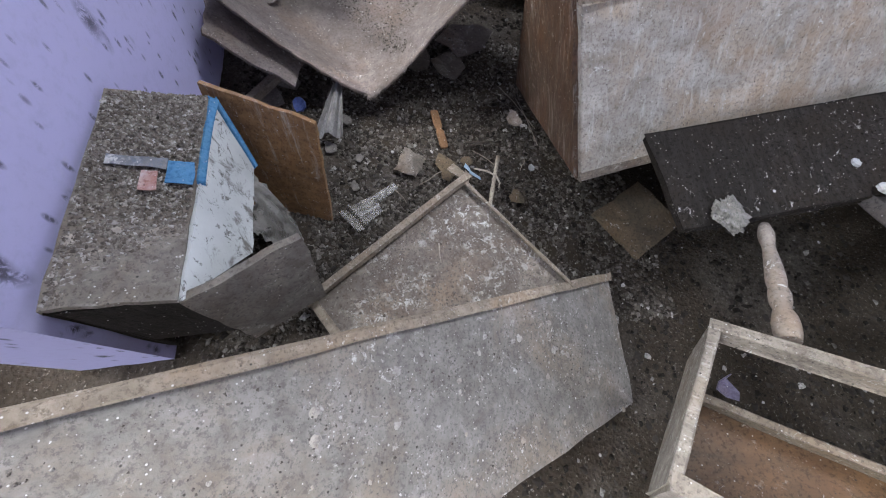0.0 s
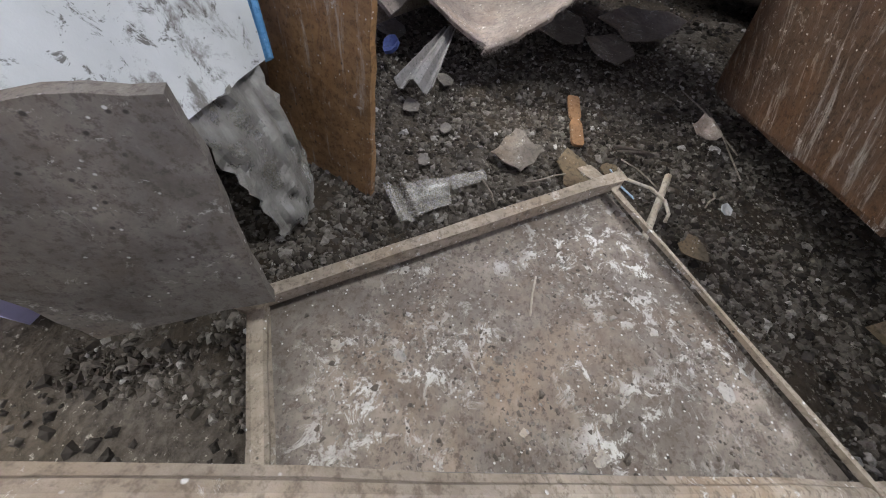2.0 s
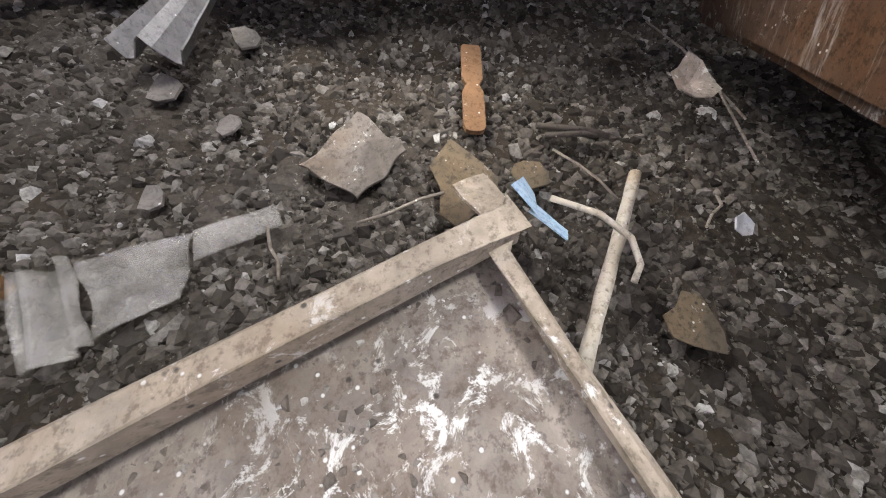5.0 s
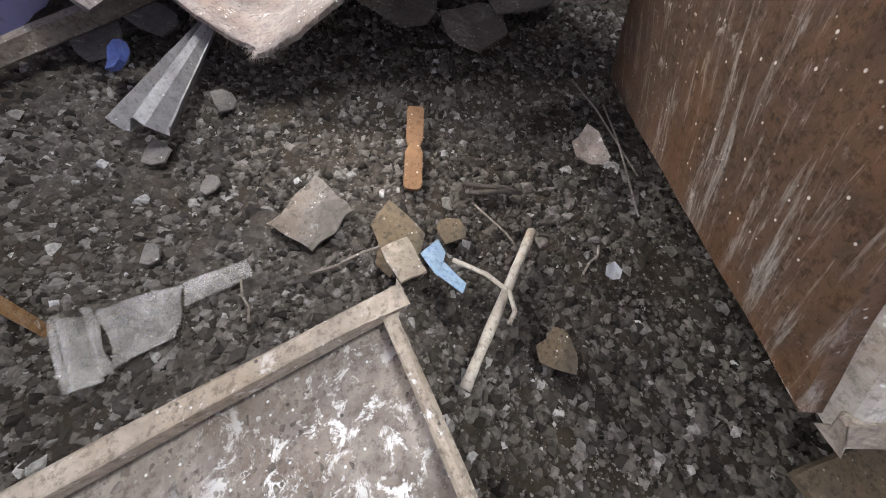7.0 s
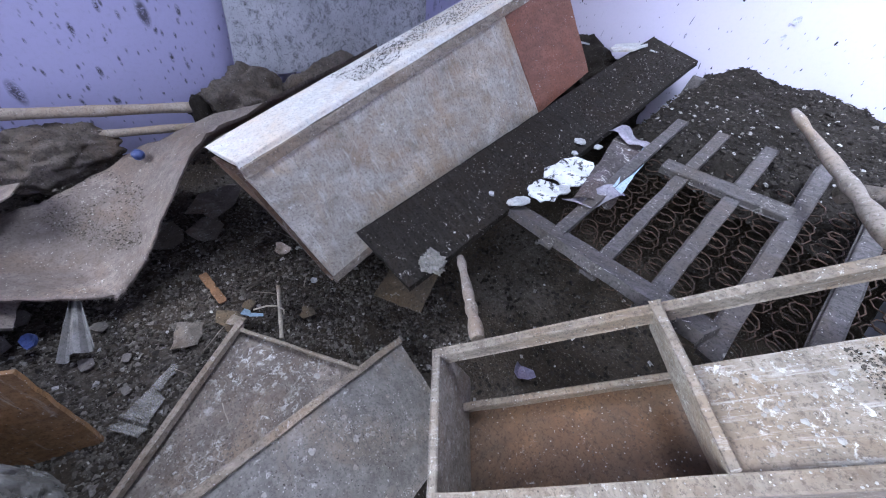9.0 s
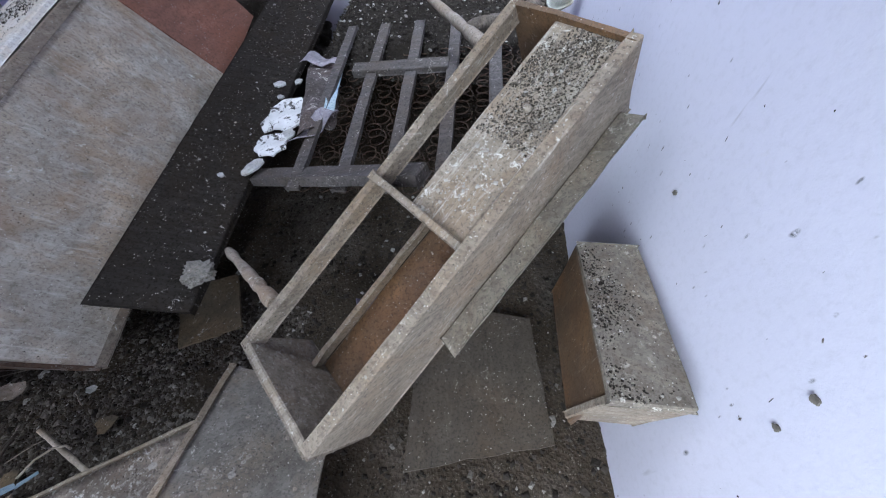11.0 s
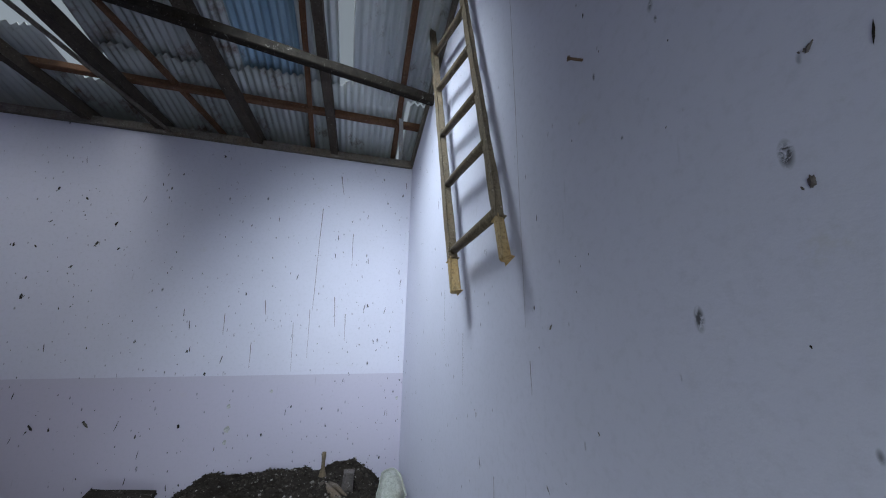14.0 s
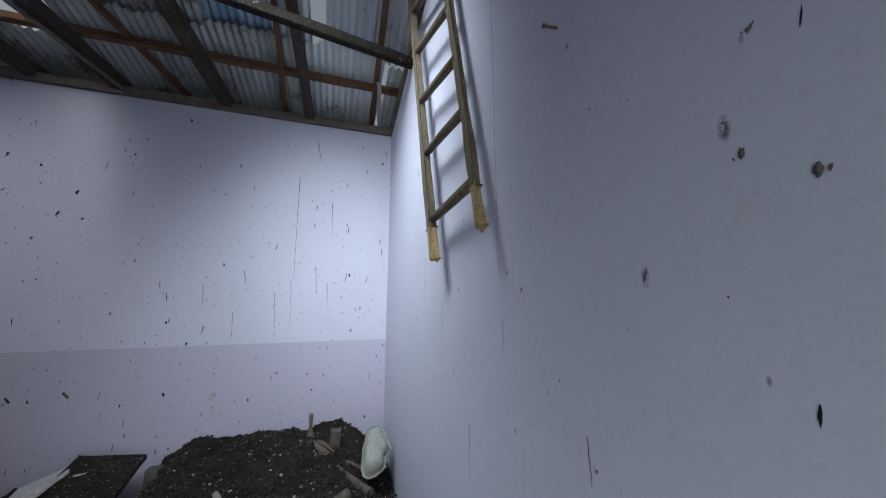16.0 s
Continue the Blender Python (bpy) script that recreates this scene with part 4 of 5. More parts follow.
for i, (p, q, r) in enumerate((((-2.70, -2.68, 0.36), (-2.50, -1.50, 0.30), 0.021), ((-2.62, -2.42, 0.26), (-2.48, -1.55, 0.24), 0.017))):
    pts = [V(p).lerp(V(q), k / 12) for k in range(13)]
    solo("bamboo_pole", tube(pts, [r * (1.12 if k % 3 == 0 else 1.0) for k in range(13)], 10, 0.001, i), BAMBOO, p, "dry pale bamboo pole tied with a rag", "pole", "poles")
solo("wound_rag", lump((-2.58, -2.03, 0.29), (0.05, 0.045, 0.10), 2.0, 4), DARK_WOOD, (-2.58, -2.03, 0.2), "dark rag wound round the poles", "rag")
solo("sack", lump((-2.62, -2.60, 0.20), (0.13, 0.22, 0.12), 7.0, 5, 0.6), RAG, (-2.62, -2.6, 0.1), "dirty brown sack slumped against the wall", "sack")
solo("crumpled_rag", lump((-2.60, -1.80, 0.26), (0.14, 0.24, 0.20), 9.0, 5, 0.55), RAG, (-2.6, -1.8, 0.1), "bundle of rotten brown cloth by the wall", "rags")
solo("crumpled_rag", lump((-2.55, -1.25, 0.28), (0.20, 0.40, 0.20), 12.0, 5, 0.5), RAG, (-2.55, -1.25, 0.1), "bundle of rotten brown cloth by the wall", "rags")
solo("blue_bottle_cap", lump((-2.32, -2.33, 0.30), (0.025, 0.022, 0.02), 4.0, 3, 0.2), PLASTIC_BLUE, (-2.32, -2.33, 0.28), "crushed blue plastic bottle top", "plastic")
solo("leaning_wall_panel", quad_slab((-2.72, -1.80, 0.38), (-2.72, -0.55, 0.38), (-2.80, -0.55, 1.62), (-2.80, -1.68, 1.62), 0.012, 95, 0.004), MOTTLED, (-2.76, -1.2, 0.38),
     "pale board mottled with grey mould leaning on the wall", "panel")

# ---- things on the bed and in the far corner ----


def turned_leg(name, p, q, label):
    p, q = V(p), V(q)
    prof = [0.62, 0.80, 0.92, 0.80, 0.66, 0.70, 0.78, 0.86, 0.94, 1.0, 1.0, 0.86, 1.05, 1.05, 0.8, 1.1, 1.2, 1.2, 1.0]
    n = len(prof) - 1
    solo(name, tube([p.lerp(q, i / n) for i in range(n + 1)], [0.0165 * v for v in prof], 16, 0.0012), LEG, p, label, "furniture leg")


turned_leg("turned_leg", (-1.135, -1.69, 0.395), (-0.885, -1.885, 0.452), "turned pale wooden furniture leg leaning on the board")
turned_leg("turned_leg", (-0.72, -0.66, 0.865), (-0.43, -1.27, 0.83), "turned pale wooden furniture leg lying on the bed")
solo("plaster_lump", lump((-1.165, -1.785, 0.405), (0.046, 0.038, 0.012), 3.0, 5, 0.9), LUMP, (-1.165, -1.785, 0.38), "crumbly whitish lump on the end of the board", "lump")


def torn_plate(name, centre, size, long, turn, thick, seed, slope, material, label, category, group):
    """A broken plate with a ragged outline that lies flat on a sloping board."""
    r = random.Random(seed)
    bm = bmesh.new()
    up, low = [], []
    sides = 22
    for i in range(sides):
        w = 2 * math.pi * i / sides
        k = size * (0.92 + 0.30 * noise.noise(V((math.cos(w) * 1.6, math.sin(w) * 1.6, seed))) + r.uniform(-0.10, 0.10))
        x, y = math.cos(w) * k * long, math.sin(w) * k
        c, sn = math.cos(radians(turn)), math.sin(radians(turn))
        dx, dy = x * c - y * sn, x * sn + y * c
        p = V(centre) + V((dx, dy, slope * dy + 0.002 * r.random()))
        up.append(bm.verts.new(p + V((0, 0, thick))))
        low.append(bm.verts.new(p))
    bm.faces.new(up)
    bm.faces.new(low[::-1])
    for i in range(sides):
        bm.faces.new([up[i], low[i], low[(i + 1) % sides], up[(i + 1) % sides]])
    return solo(name, bm, material, centre, label, category, group)


def board_top(y):
    return 0.375 + (y + 1.879) * 0.2553


for i, (x, y, size, long, turn) in enumerate(((-1.115, -1.175, 0.075, 1.4, 62), (-1.125, -1.325, 0.052, 1.2, 20), (-1.15, -1.42, 0.02, 2.2, 55), (-1.085, -1.275, 0.024, 1.5, 70), (-1.075, -1.215, 0.013, 1.5, 20), (-1.20, -1.02, 0.017, 1.3, 10), (-1.13, -1.0, 0.012, 1.5, 40), (-1.17, -1.09, 0.010, 1.2, 0), (-1.24, -1.46, 0.008, 1.5, 0))):
    torn_plate("plaster_flake", (x, y, board_top(y) + 0.004), size, long, turn, 0.006, 120 + i, 0.2553, SPOTTED_PLASTER if size > 0.03 else PLASTER, "broken white plaster flake with dirt on it", "plaster", "plaster flakes")
solo("printed_sheet", quad_slab((-1.13, -0.84, 0.645), (-0.985, -0.90, 0.635), (-0.915, -1.25, 0.58), (-1.02, -1.33, 0.565), 0.003, 131, 0.012, 12, lambda u, v: 0.02 * math.sin(5 * u) * v), POSTER, (-1.04, -1.08, 0.56),
     "torn printed paper sheet with faded red marks", "paper")
solo("blue_paper_strip", quad_slab((-1.01, -0.88, 0.655), (-0.97, -0.89, 0.65), (-0.925, -1.22, 0.60), (-0.955, -1.24, 0.597), 0.002, 132, 0.006), PALE_BLUE, (-0.96, -1.05, 0.6), "pale blue edge of a torn poster", "paper")
solo("torn_paper_strip", quad_slab((-1.14, -0.83, 0.658), (-0.985, -0.885, 0.65), (-0.99, -0.93, 0.645), (-1.15, -0.905, 0.645), 0.002, 133, 0.006, 10, lambda u, v: 0.01 * math.sin(9 * u)), POSTER_EDGE, (-1.07, -0.88, 0.64), "pale violet torn strip of a printed poster", "paper")
solo("torn_paper_strip", quad_slab((-0.965, -1.19, 0.605), (-0.915, -1.20, 0.60), (-0.955, -1.34, 0.575), (-1.04, -1.37, 0.56), 0.002, 134, 0.006, 10, lambda u, v: 0.012 * math.sin(7 * v)), POSTER_EDGE, (-0.97, -1.28, 0.57), "pale pinkish torn strip of a printed poster", "paper")
for i, (c, s, tu, lo) in enumerate((((-1.48, -0.27, 0.80), 0.085, 12, 1.5), ((-1.36, -0.22, 0.81), 0.02, 30, 1.3), ((-1.78, -0.32, 0.74), 0.11, 25, 1.6))):
    solo("plaster_flake", shard(c, s, 0.008, 140 + i, (16, 4), 7, 1.4), PLASTER, c, "white plaster flake on rubbish by the wall", "plaster", "plaster flakes")
solo("wall_rubble", lump((-1.62, -0.28, 0.55), (0.36, 0.24, 0.22), 21.0, 5, 0.7), DIRT, (-1.62, -0.28, 0.3), "dark rubble piled between wardrobe and wall", "rubble", kind="stuff")


def enamel_dish():
    bm = bmesh.new()
    rings, sides = [], 28
    ax, up = V((0.97, 0.1, 0.12)).normalized(), V((-0.01, -0.30, -0.20))
    o = V((-0.105, -0.34, 0.935))
    nrm = ax.cross(up).normalized()
    for k, (f, d) in enumerate(((1.0, -0.004), (0.985, 0.006), (0.93, 0.004), (0.87, -0.004), (0.80, -0.034), (0.5, -0.042), (0.02, -0.042))):
        ring = []
        for i in range(sides):
            w = 2 * math.pi * i / sides
            c, s = math.cos(w), math.sin(w)
            sx = math.copysign(abs(c) ** 0.65, c) * (0.085 - 0.028 * s)
            sy = math.copysign(abs(s) ** 0.75, s) * 0.165
            f = f * (1.0 - 0.16 * max(0.0, noise.noise(V((c * 2.3, s * 2.3, 7.0)))))
            p = o + up.normalized() * (0.165 - sy * f) + ax * sx * f + nrm * d
            ring.append(bm.verts.new(p + noise.noise_vector(p * 20) * 0.004))
        rings.append(ring)
    for a, b in zip(rings, rings[1:]):
        for i in range(sides):
            bm.faces.new([a[i], a[(i + 1) % sides], b[(i + 1) % sides], b[i]]).smooth = True
    bm.faces.new(rings[-1])
    ob = solo("enamel_dish", bm, PORCELAIN, (-0.1, -0.28, 0.6), "chipped white enamel dish propped in the corner", "dish")
    m = ob.modifiers.new("thickness", "SOLIDIFY")
    m.thickness = 0.004


enamel_dish()
solo("glass_bottle", tube([(-0.425, -0.09, 0.75 + 0.02 * i) for i in range(10)], [0.021, 0.023, 0.023, 0.022, 0.016, 0.011, 0.010, 0.010, 0.012, 0.011], 12), LADDER, (-0.425, -0.09, 0.74), "dusty brown bottle standing in the dirt", "bottle")
for i, (p, q, r) in enumerate((((-0.42, -0.15, 0.80), (-0.14, -0.62, 0.74), 0.018), ((-0.38, -0.20, 0.82), (-0.16, -0.45, 0.76), 0.010), ((-0.50, -0.95, 0.78), (-0.24, -0.75, 0.82), 0.026), ((-0.16, -0.72, 0.70), (-0.08, -1.15, 0.62), 0.014), ((-0.13, -0.70, 0.68), (-0.05, -1.2, 0.58), 0.012))):
    pts = [V(p).lerp(V(q), k / 8) + V((0, 0, 0.02 * math.sin(k))) * 0.5 for k in range(9)]
    solo("rotten_branch", tube(pts, r, 8, 0.008, i), RAG if i < 3 else CABINET_SIDE, p, "rotten dirt-covered stick among the rubbish", "stick", "rotten sticks")
solo("floor_plywood", quad_slab((-0.58, -1.62, 0.11), (-0.20, -1.66, 0.11), (-0.16, -2.04, 0.10), (-0.56, -2.14, 0.10), 0.008, 150, 0.006), DUSTY_PLY, (-0.38, -1.85, 0.1), "thin grey-brown board lying on the floor", "plywood")
solo("purple_wrapper", flake((-0.80, -1.64, ground_height(-0.8, -1.64) + 0.03), 0.026, 0.003, 151, 40, (20, 30), 8, 2.0, 0.4), board_material("purple_foil", (0.10, 0.085, 0.16), (0.26, 0.23, 0.34), 0.4, 0.3, rough=0.35), (-0.8, -1.64, 0.1), "crumpled purple wrapper in the rubbish", "wrapper")

# ---- small things on the open floor ----


def on_floor(x, y, up=0.0):
    return V((x, y, ground_height(x, y) + up))


def flat_stick(name, p, q, w, material, label, category, waist=False):
    p, q = V(p), V(q)
    d = q - p
    s = d.cross(V((0, 0, 1))).normalized()
    bm = bmesh.new()
    prof = [(0, 0.8), (0.03, 1.0), (0.42, 1.0), (0.5, 0.62 if waist else 1.0), (0.58, 1.0), (0.94, 1.0), (0.985, 0.8), (1.0, 0.45)]
    rows = []
    for f, k in prof:
        c = p + d * f
        rows.append([bm.verts.new(c + s * w * k * sx / 2 + V((0, 0, z))) for sx, z in ((-1, 0), (1, 0), (1, 0.006), (-1, 0.006))])
    for a, b in zip(rows, rows[1:]):
        for i in range(4):
            bm.faces.new([a[i], a[(i + 1) % 4], b[(i + 1) % 4], b[i]])
    bm.faces.new(rows[0][::-1])
    bm.faces.new(rows[-1])
    solo(name, bm, material, p, label, category)


flat_stick("orange_wood_strip", on_floor(-1.82, -2.33, 0.018), on_floor(-1.655, -2.312, 0.016), 0.028, ORANGE, "flat orange wooden strip with a notched waist", "wood strip", True)
solo("peeled_stick", tube([V((-1.60, -2.135, 0.075)).lerp(V((-1.385, -2.215, 0.075)), i / 10) for i in range(11)], [0.0065 + 0.0005 * math.sin(i * 2.1) for i in range(11)], 10, 0.001), STICK, (-1.5, -2.18, 0.08), "straight peeled whitish stick", "stick")
solo("ragged_cloth_scrap", quad_slab((-1.649, -2.451, 0.064), (-1.599, -2.386, 0.062), (-1.531, -2.429, 0.058), (-1.566, -2.496, 0.058), 0.003, 161, 0.008, 10, lambda u, v: 0.004 * math.sin(9 * u) * math.cos(7 * v)), PAPER, (-1.6, -2.44, 0.07), "square scrap of stained pale paper", "paper")
solo("ochre_scrap", flake((-1.565, -2.32, 0.056), 0.036, 0.003, 162, 20, (2, 3), 12, 1.6, 0.05), OCHRE, (-1.575, -2.3, 0.07), "ochre stained torn paper in the dirt", "paper")
solo("ochre_scrap", flake((-1.59, -2.25, 0.058), 0.022, 0.003, 163, 70, (4, 2), 9, 1.3, 0.05), OCHRE, (-1.6, -2.24, 0.07), "ochre stained torn paper in the dirt", "paper")
solo("ochre_scrap", flake((-1.44, -2.10, 0.06), 0.026, 0.002, 164, 10, (3, 0), 10, 1.2, 0.05), OCHRE, (-1.44, -2.1, 0.07), "ochre stained torn paper in the dirt", "paper")
solo("pale_wood_chip", quad_slab((-1.555, -2.305, 0.095), (-1.505, -2.275, 0.11), (-1.485, -2.30, 0.115), (-1.53, -2.335, 0.10), 0.003, 165, 0.004, 6), BATTEN, (-1.52, -2.3, 0.09), "pale splinter of wood under the panel corner", "splinter")
solo("blue_card", quad_slab((-1.555, -2.265, 0.095), (-1.52, -2.285, 0.12), (-1.498, -2.262, 0.115), (-1.54, -2.252, 0.09), 0.0015, 166, 0.003, 6), PALE_BLUE, (-1.53, -2.27, 0.09), "bent pale blue printed card", "card")
solo("blue_card", quad_slab((-1.525, -2.255, 0.095), (-1.505, -2.265, 0.11), (-1.488, -2.228, 0.10), (-1.505, -2.222, 0.09), 0.0015, 167, 0.003, 6), PALE_BLUE, (-1.51, -2.24, 0.09), "bent pale blue printed card", "card")
solo("bent_twig", tube([(-1.525, -2.245, 0.105), (-1.51, -2.205, 0.112), (-1.495, -2.175, 0.104), (-1.475, -2.165, 0.096), (-1.46, -2.17, 0.09)], 0.003, 7, 0.0008), STICK, (-1.5, -2.2, 0.09), "thin bent twig hooked round the stick", "twig")
for i, (a, b) in enumerate((((-1.68, -2.235), (-1.675, -2.145)), ((-1.665, -2.225), (-1.672, -2.16)), ((-1.645, -2.215), (-1.575, -2.15)), ((-1.60, -2.03), (-1.55, -2.06)), ((-1.95, -2.05), (-1.74, -1.95)), ((-1.90, -1.99), (-1.66, -1.96)), ((-1.50, -2.42), (-1.55, -2.34)), ((-1.48, -2.50), (-1.43, -2.47)))):
    p, q = on_floor(*a, 0.02), on_floor(*b, 0.022)
    solo("twig", tube([p, p.lerp(q, 0.35) + V((0.004, 0.003, 0.006)), p.lerp(q, 0.7) + V((-0.003, 0.002, 0.002)), q], 0.0042 if i < 2 else 0.0016, 6, 0.0012, i), RAFTER if i < 2 else CABINET_SIDE, p, "thin broken twig on the dirt", "twig", "twigs")
solo("straw", tube([(-1.24, -2.414, 0.170), (-1.215, -2.417, 0.172), (-1.186, -2.417, 0.172)], 0.0014, 6, 0.0003), STICK, (-1.21, -2.416, 0.17), "dry yellow straw lying on the framed panel", "straw")
solo("dry_leaf", flake(on_floor(-1.75, -2.05, 0.05), 0.026, 0.002, 171, 30, (8, 10), 9, 1.3, 0.3), LEG, on_floor(-1.84, -1.97), "curled dry pale leaf", "leaf")
solo("dry_leaf", flake(on_floor(-1.56, -2.015, 0.02), 0.014, 0.002, 172, 60, (8, 20), 6, 1.2, 0.2), PLASTER, on_floor(-1.56, -2.015), "small white paper scrap", "paper")


def crumpled_tin():
    bm = bmesh.new()
    n = 14
    g = []
    a, b = V((-1.86, -2.655, 0.125)), V((-1.668, -2.69, 0.075))
    for i in range(n + 1):
        f = i / n
        c = a.lerp(b, f)
        row = []
        for j in range(9):
            u = j / 8 - 0.5
            z = 0.034 * abs(math.cos(1.6 * math.pi * u)) * (0.45 + 0.7 * f) - 0.012
            row.append(bm.verts.new(c + V((0.01 * noise.noise(V((f * 6, u * 6, 0))), 0.075 * u * (0.35 + 0.8 * f), z))))
        g.append(row)
    for r0, r1 in zip(g, g[1:]):
        for j in range(8):
            bm.faces.new([r0[j], r0[j + 1], r1[j + 1], r1[j]])
    ob = solo("crumpled_tin_strip", bm, GUTTER, (-1.8, -2.7, 0.08), "folded strip of pale corrugated tin on the floor", "tin strip")
    m = ob.modifiers.new("thickness", "SOLIDIFY")
    m.thickness = 0.002


crumpled_tin()
solo("blue_plastic_scrap", flake((-1.79, -2.77, 0.085), 0.022, 0.008, 175, 20, (30, 10), 8, 1.3, 0.4), PLASTIC_BLUE, (-1.79, -2.77, 0.07), "crumpled blue plastic scrap", "plastic")
for i, (x, y, s, tu) in enumerate(((-1.655, -2.69, 0.024, 10), (-1.78, -2.64, 0.022, 50), (-1.50, -2.62, 0.014, 20), (-1.95, -2.83, 0.05, 80), (-1.86, -2.88, 0.05, 15), (-1.62, -2.60, 0.014, 0))):
    solo("grey_scrap", flake(on_floor(x, y, 0.014), s, 0.003, 180 + i, tu, (4, 3), 7, 1.3, 0.1), ASH, on_floor(x, y), "flat grey scrap lying on the dirt", "scrap", "flat scraps")


def plastic_bottle_piece():
    t = thing("plastic_sheet_piece", (-1.4, -2.6, 0.06), "flattened dirty clear plastic piece on the dirt", "plastic")
    part("flap", quad_slab((-1.404, -2.668, 0.066), (-1.425, -2.635, 0.07), (-1.36, -2.585, 0.062), (-1.337, -2.615, 0.062), 0.002, 191, 0.004, 12, lambda u, v: 0.008 * math.sin(9 * u)), CLEAR, t)
    part("flap", quad_slab((-1.425, -2.635, 0.067), (-1.465, -2.56, 0.064), (-1.405, -2.545, 0.058), (-1.365, -2.588, 0.06), 0.002, 192, 0.004, 12, lambda u, v: 0.004 * math.sin(8 * v)), CLEAR, t)
    part("flap", quad_slab((-1.465, -2.56, 0.064), (-1.508, -2.503, 0.062), (-1.488, -2.49, 0.058), (-1.44, -2.548, 0.06), 0.002, 195, 0.003, 10), CLEAR, t)
    part("fold", tube([(-1.404, -2.668, 0.07), (-1.37, -2.64, 0.072), (-1.337, -2.615, 0.066)], 0.004, 8, 0.001), CLEAR, t)


plastic_bottle_piece()


def plastic_bag():
    """A crumpled bag that hangs out from under the white side of the box and spreads on the dirt."""
    rows = [[(-1.41, -2.85, 0.25), (-1.32, -2.835, 0.26), (-1.25, -2.82, 0.265)],
            [(-1.41, -2.82, 0.17), (-1.35, -2.805, 0.19), (-1.26, -2.80, 0.18)],
            [(-1.395, -2.80, 0.11), (-1.33, -2.775, 0.12), (-1.255, -2.785, 0.11)],
            [(-1.375, -2.785, 0.064), (-1.315, -2.755, 0.07), (-1.25, -2.77, 0.072)]]
    n = 26
    bm = bmesh.new()
    g = {}
    for i in range(n + 1):
        f = 3 * i / n
        k = min(2, int(f))
        for j in range(n + 1):
            h = 2 * j / n
            m = min(1, int(h))
            p = V(rows[k][m]).lerp(V(rows[k][m + 1]), h - m).lerp(V(rows[k + 1][m]).lerp(V(rows[k + 1][m + 1]), h - m), f - k)
            fold = abs(noise.noise(V((j * 0.13, i * 0.09, 4)))) * 0.026 + 0.007 * noise.noise(p * 38)
            edge = 0.012 if i in (0, n) or j in (0, n) else 0.0
            q = p + V((0.45, 0.9, 0.25)) * (fold - 0.008) + noise.noise_vector(p * 60) * edge
            q.z = max(q.z, ground_height(q.x, q.y) + 0.008)
            g[i, j] = bm.verts.new(q)
    for i in range(n):
        for j in range(n):
            bm.faces.new([g[i, j], g[i + 1, j], g[i + 1, j + 1], g[i, j + 1]])
    ob = solo("plastic_bag", bm, BAG, (-1.3, -2.77, 0.07), "crumpled dirty clear plastic bag hanging out of the box", "plastic bag")
    ob.modifiers.new("thickness", "SOLIDIFY").thickness = 0.0012


plastic_bag()

# nails, scars, spots and dribbles of the walls
solo("nail", tube([(0.004, -1.80, 2.043), (-0.008, -1.798, 2.043), (-0.017, -1.793, 2.047), (-0.020, -1.790, 2.049)], [0.0022, 0.0022, 0.0022, 0.0045], 8), NAIL, (0, -1.80, 2.043), "rusty bent nail in the wall", "nail")
for i, (x, z, size) in enumerate(((-0.033, 1.175, 0.012), (-0.951, 1.162, 0.014), (-0.944, 1.047, 0.020), (-0.945, 0.982, 0.013), (-0.746, 1.232, 0.011))):
    solo("plaster_scar", flake((x, -0.001, z), size, 0.003, 200 + i, 0, (90, 0), 12, 0.8), PLASTER, (x, 0, z), "small bare white plaster scar in the paint", "scar", "wall scars")
for i, (y, z, size) in enumerate(((-2.012, 0.973, 0.010), (-2.02, 1.0, 0.007), (-1.659, 0.676, 0.010), (-2.093, 0.691, 0.010), (-2.107, 0.617, 0.008), (-2.03, 0.94, 0.006))):
    solo("plaster_scar", flake((-0.001, y, z), size * 0.8, 0.003, 210 + i, 0, (0, -90), 13, 0.8), ASH, (0, y, z), "flaked scar in the wall paint", "scar", "wall scars")


def wall_spots(name, places, up, side, seed, label, material):
    """Dark clotted droppings on a wall at (place along it, height, size)."""
    r = random.Random(seed)
    vs, fs = [], []
    for u, z, size in places:
        size *= 0.75
        for c in range(3):
            s0 = size * (1.0 if c == 0 else r.uniform(0.25, 0.5))
            du, dz = (0, 0) if c == 0 else (r.uniform(-1.4, 1.4) * size, r.uniform(-1.6, 1.0) * size)
            k = len(vs)
            lean = r.uniform(-0.7, 0.7)
            for i in range(14):
                w = 2 * math.pi * i / 14
                q = s0 * r.uniform(0.6, 1.1)
                a, b = q * 0.65 * math.cos(w), q * 1.25 * math.sin(w)
                vs.append(V(side) * (u + du + a + lean * b) + Z * (z + dz + b) + V(up) * 0.0007)
            vs.append(V(side) * (u + du) + Z * (z + dz) + V(up) * (0.001 + 0.25 * s0))
            fs += [(k + 14, k + i, k + (i + 1) % 14) for i in range(14)]
    tagged(link_mesh(name, vs, fs, material), label, "droppings", kind="stuff")


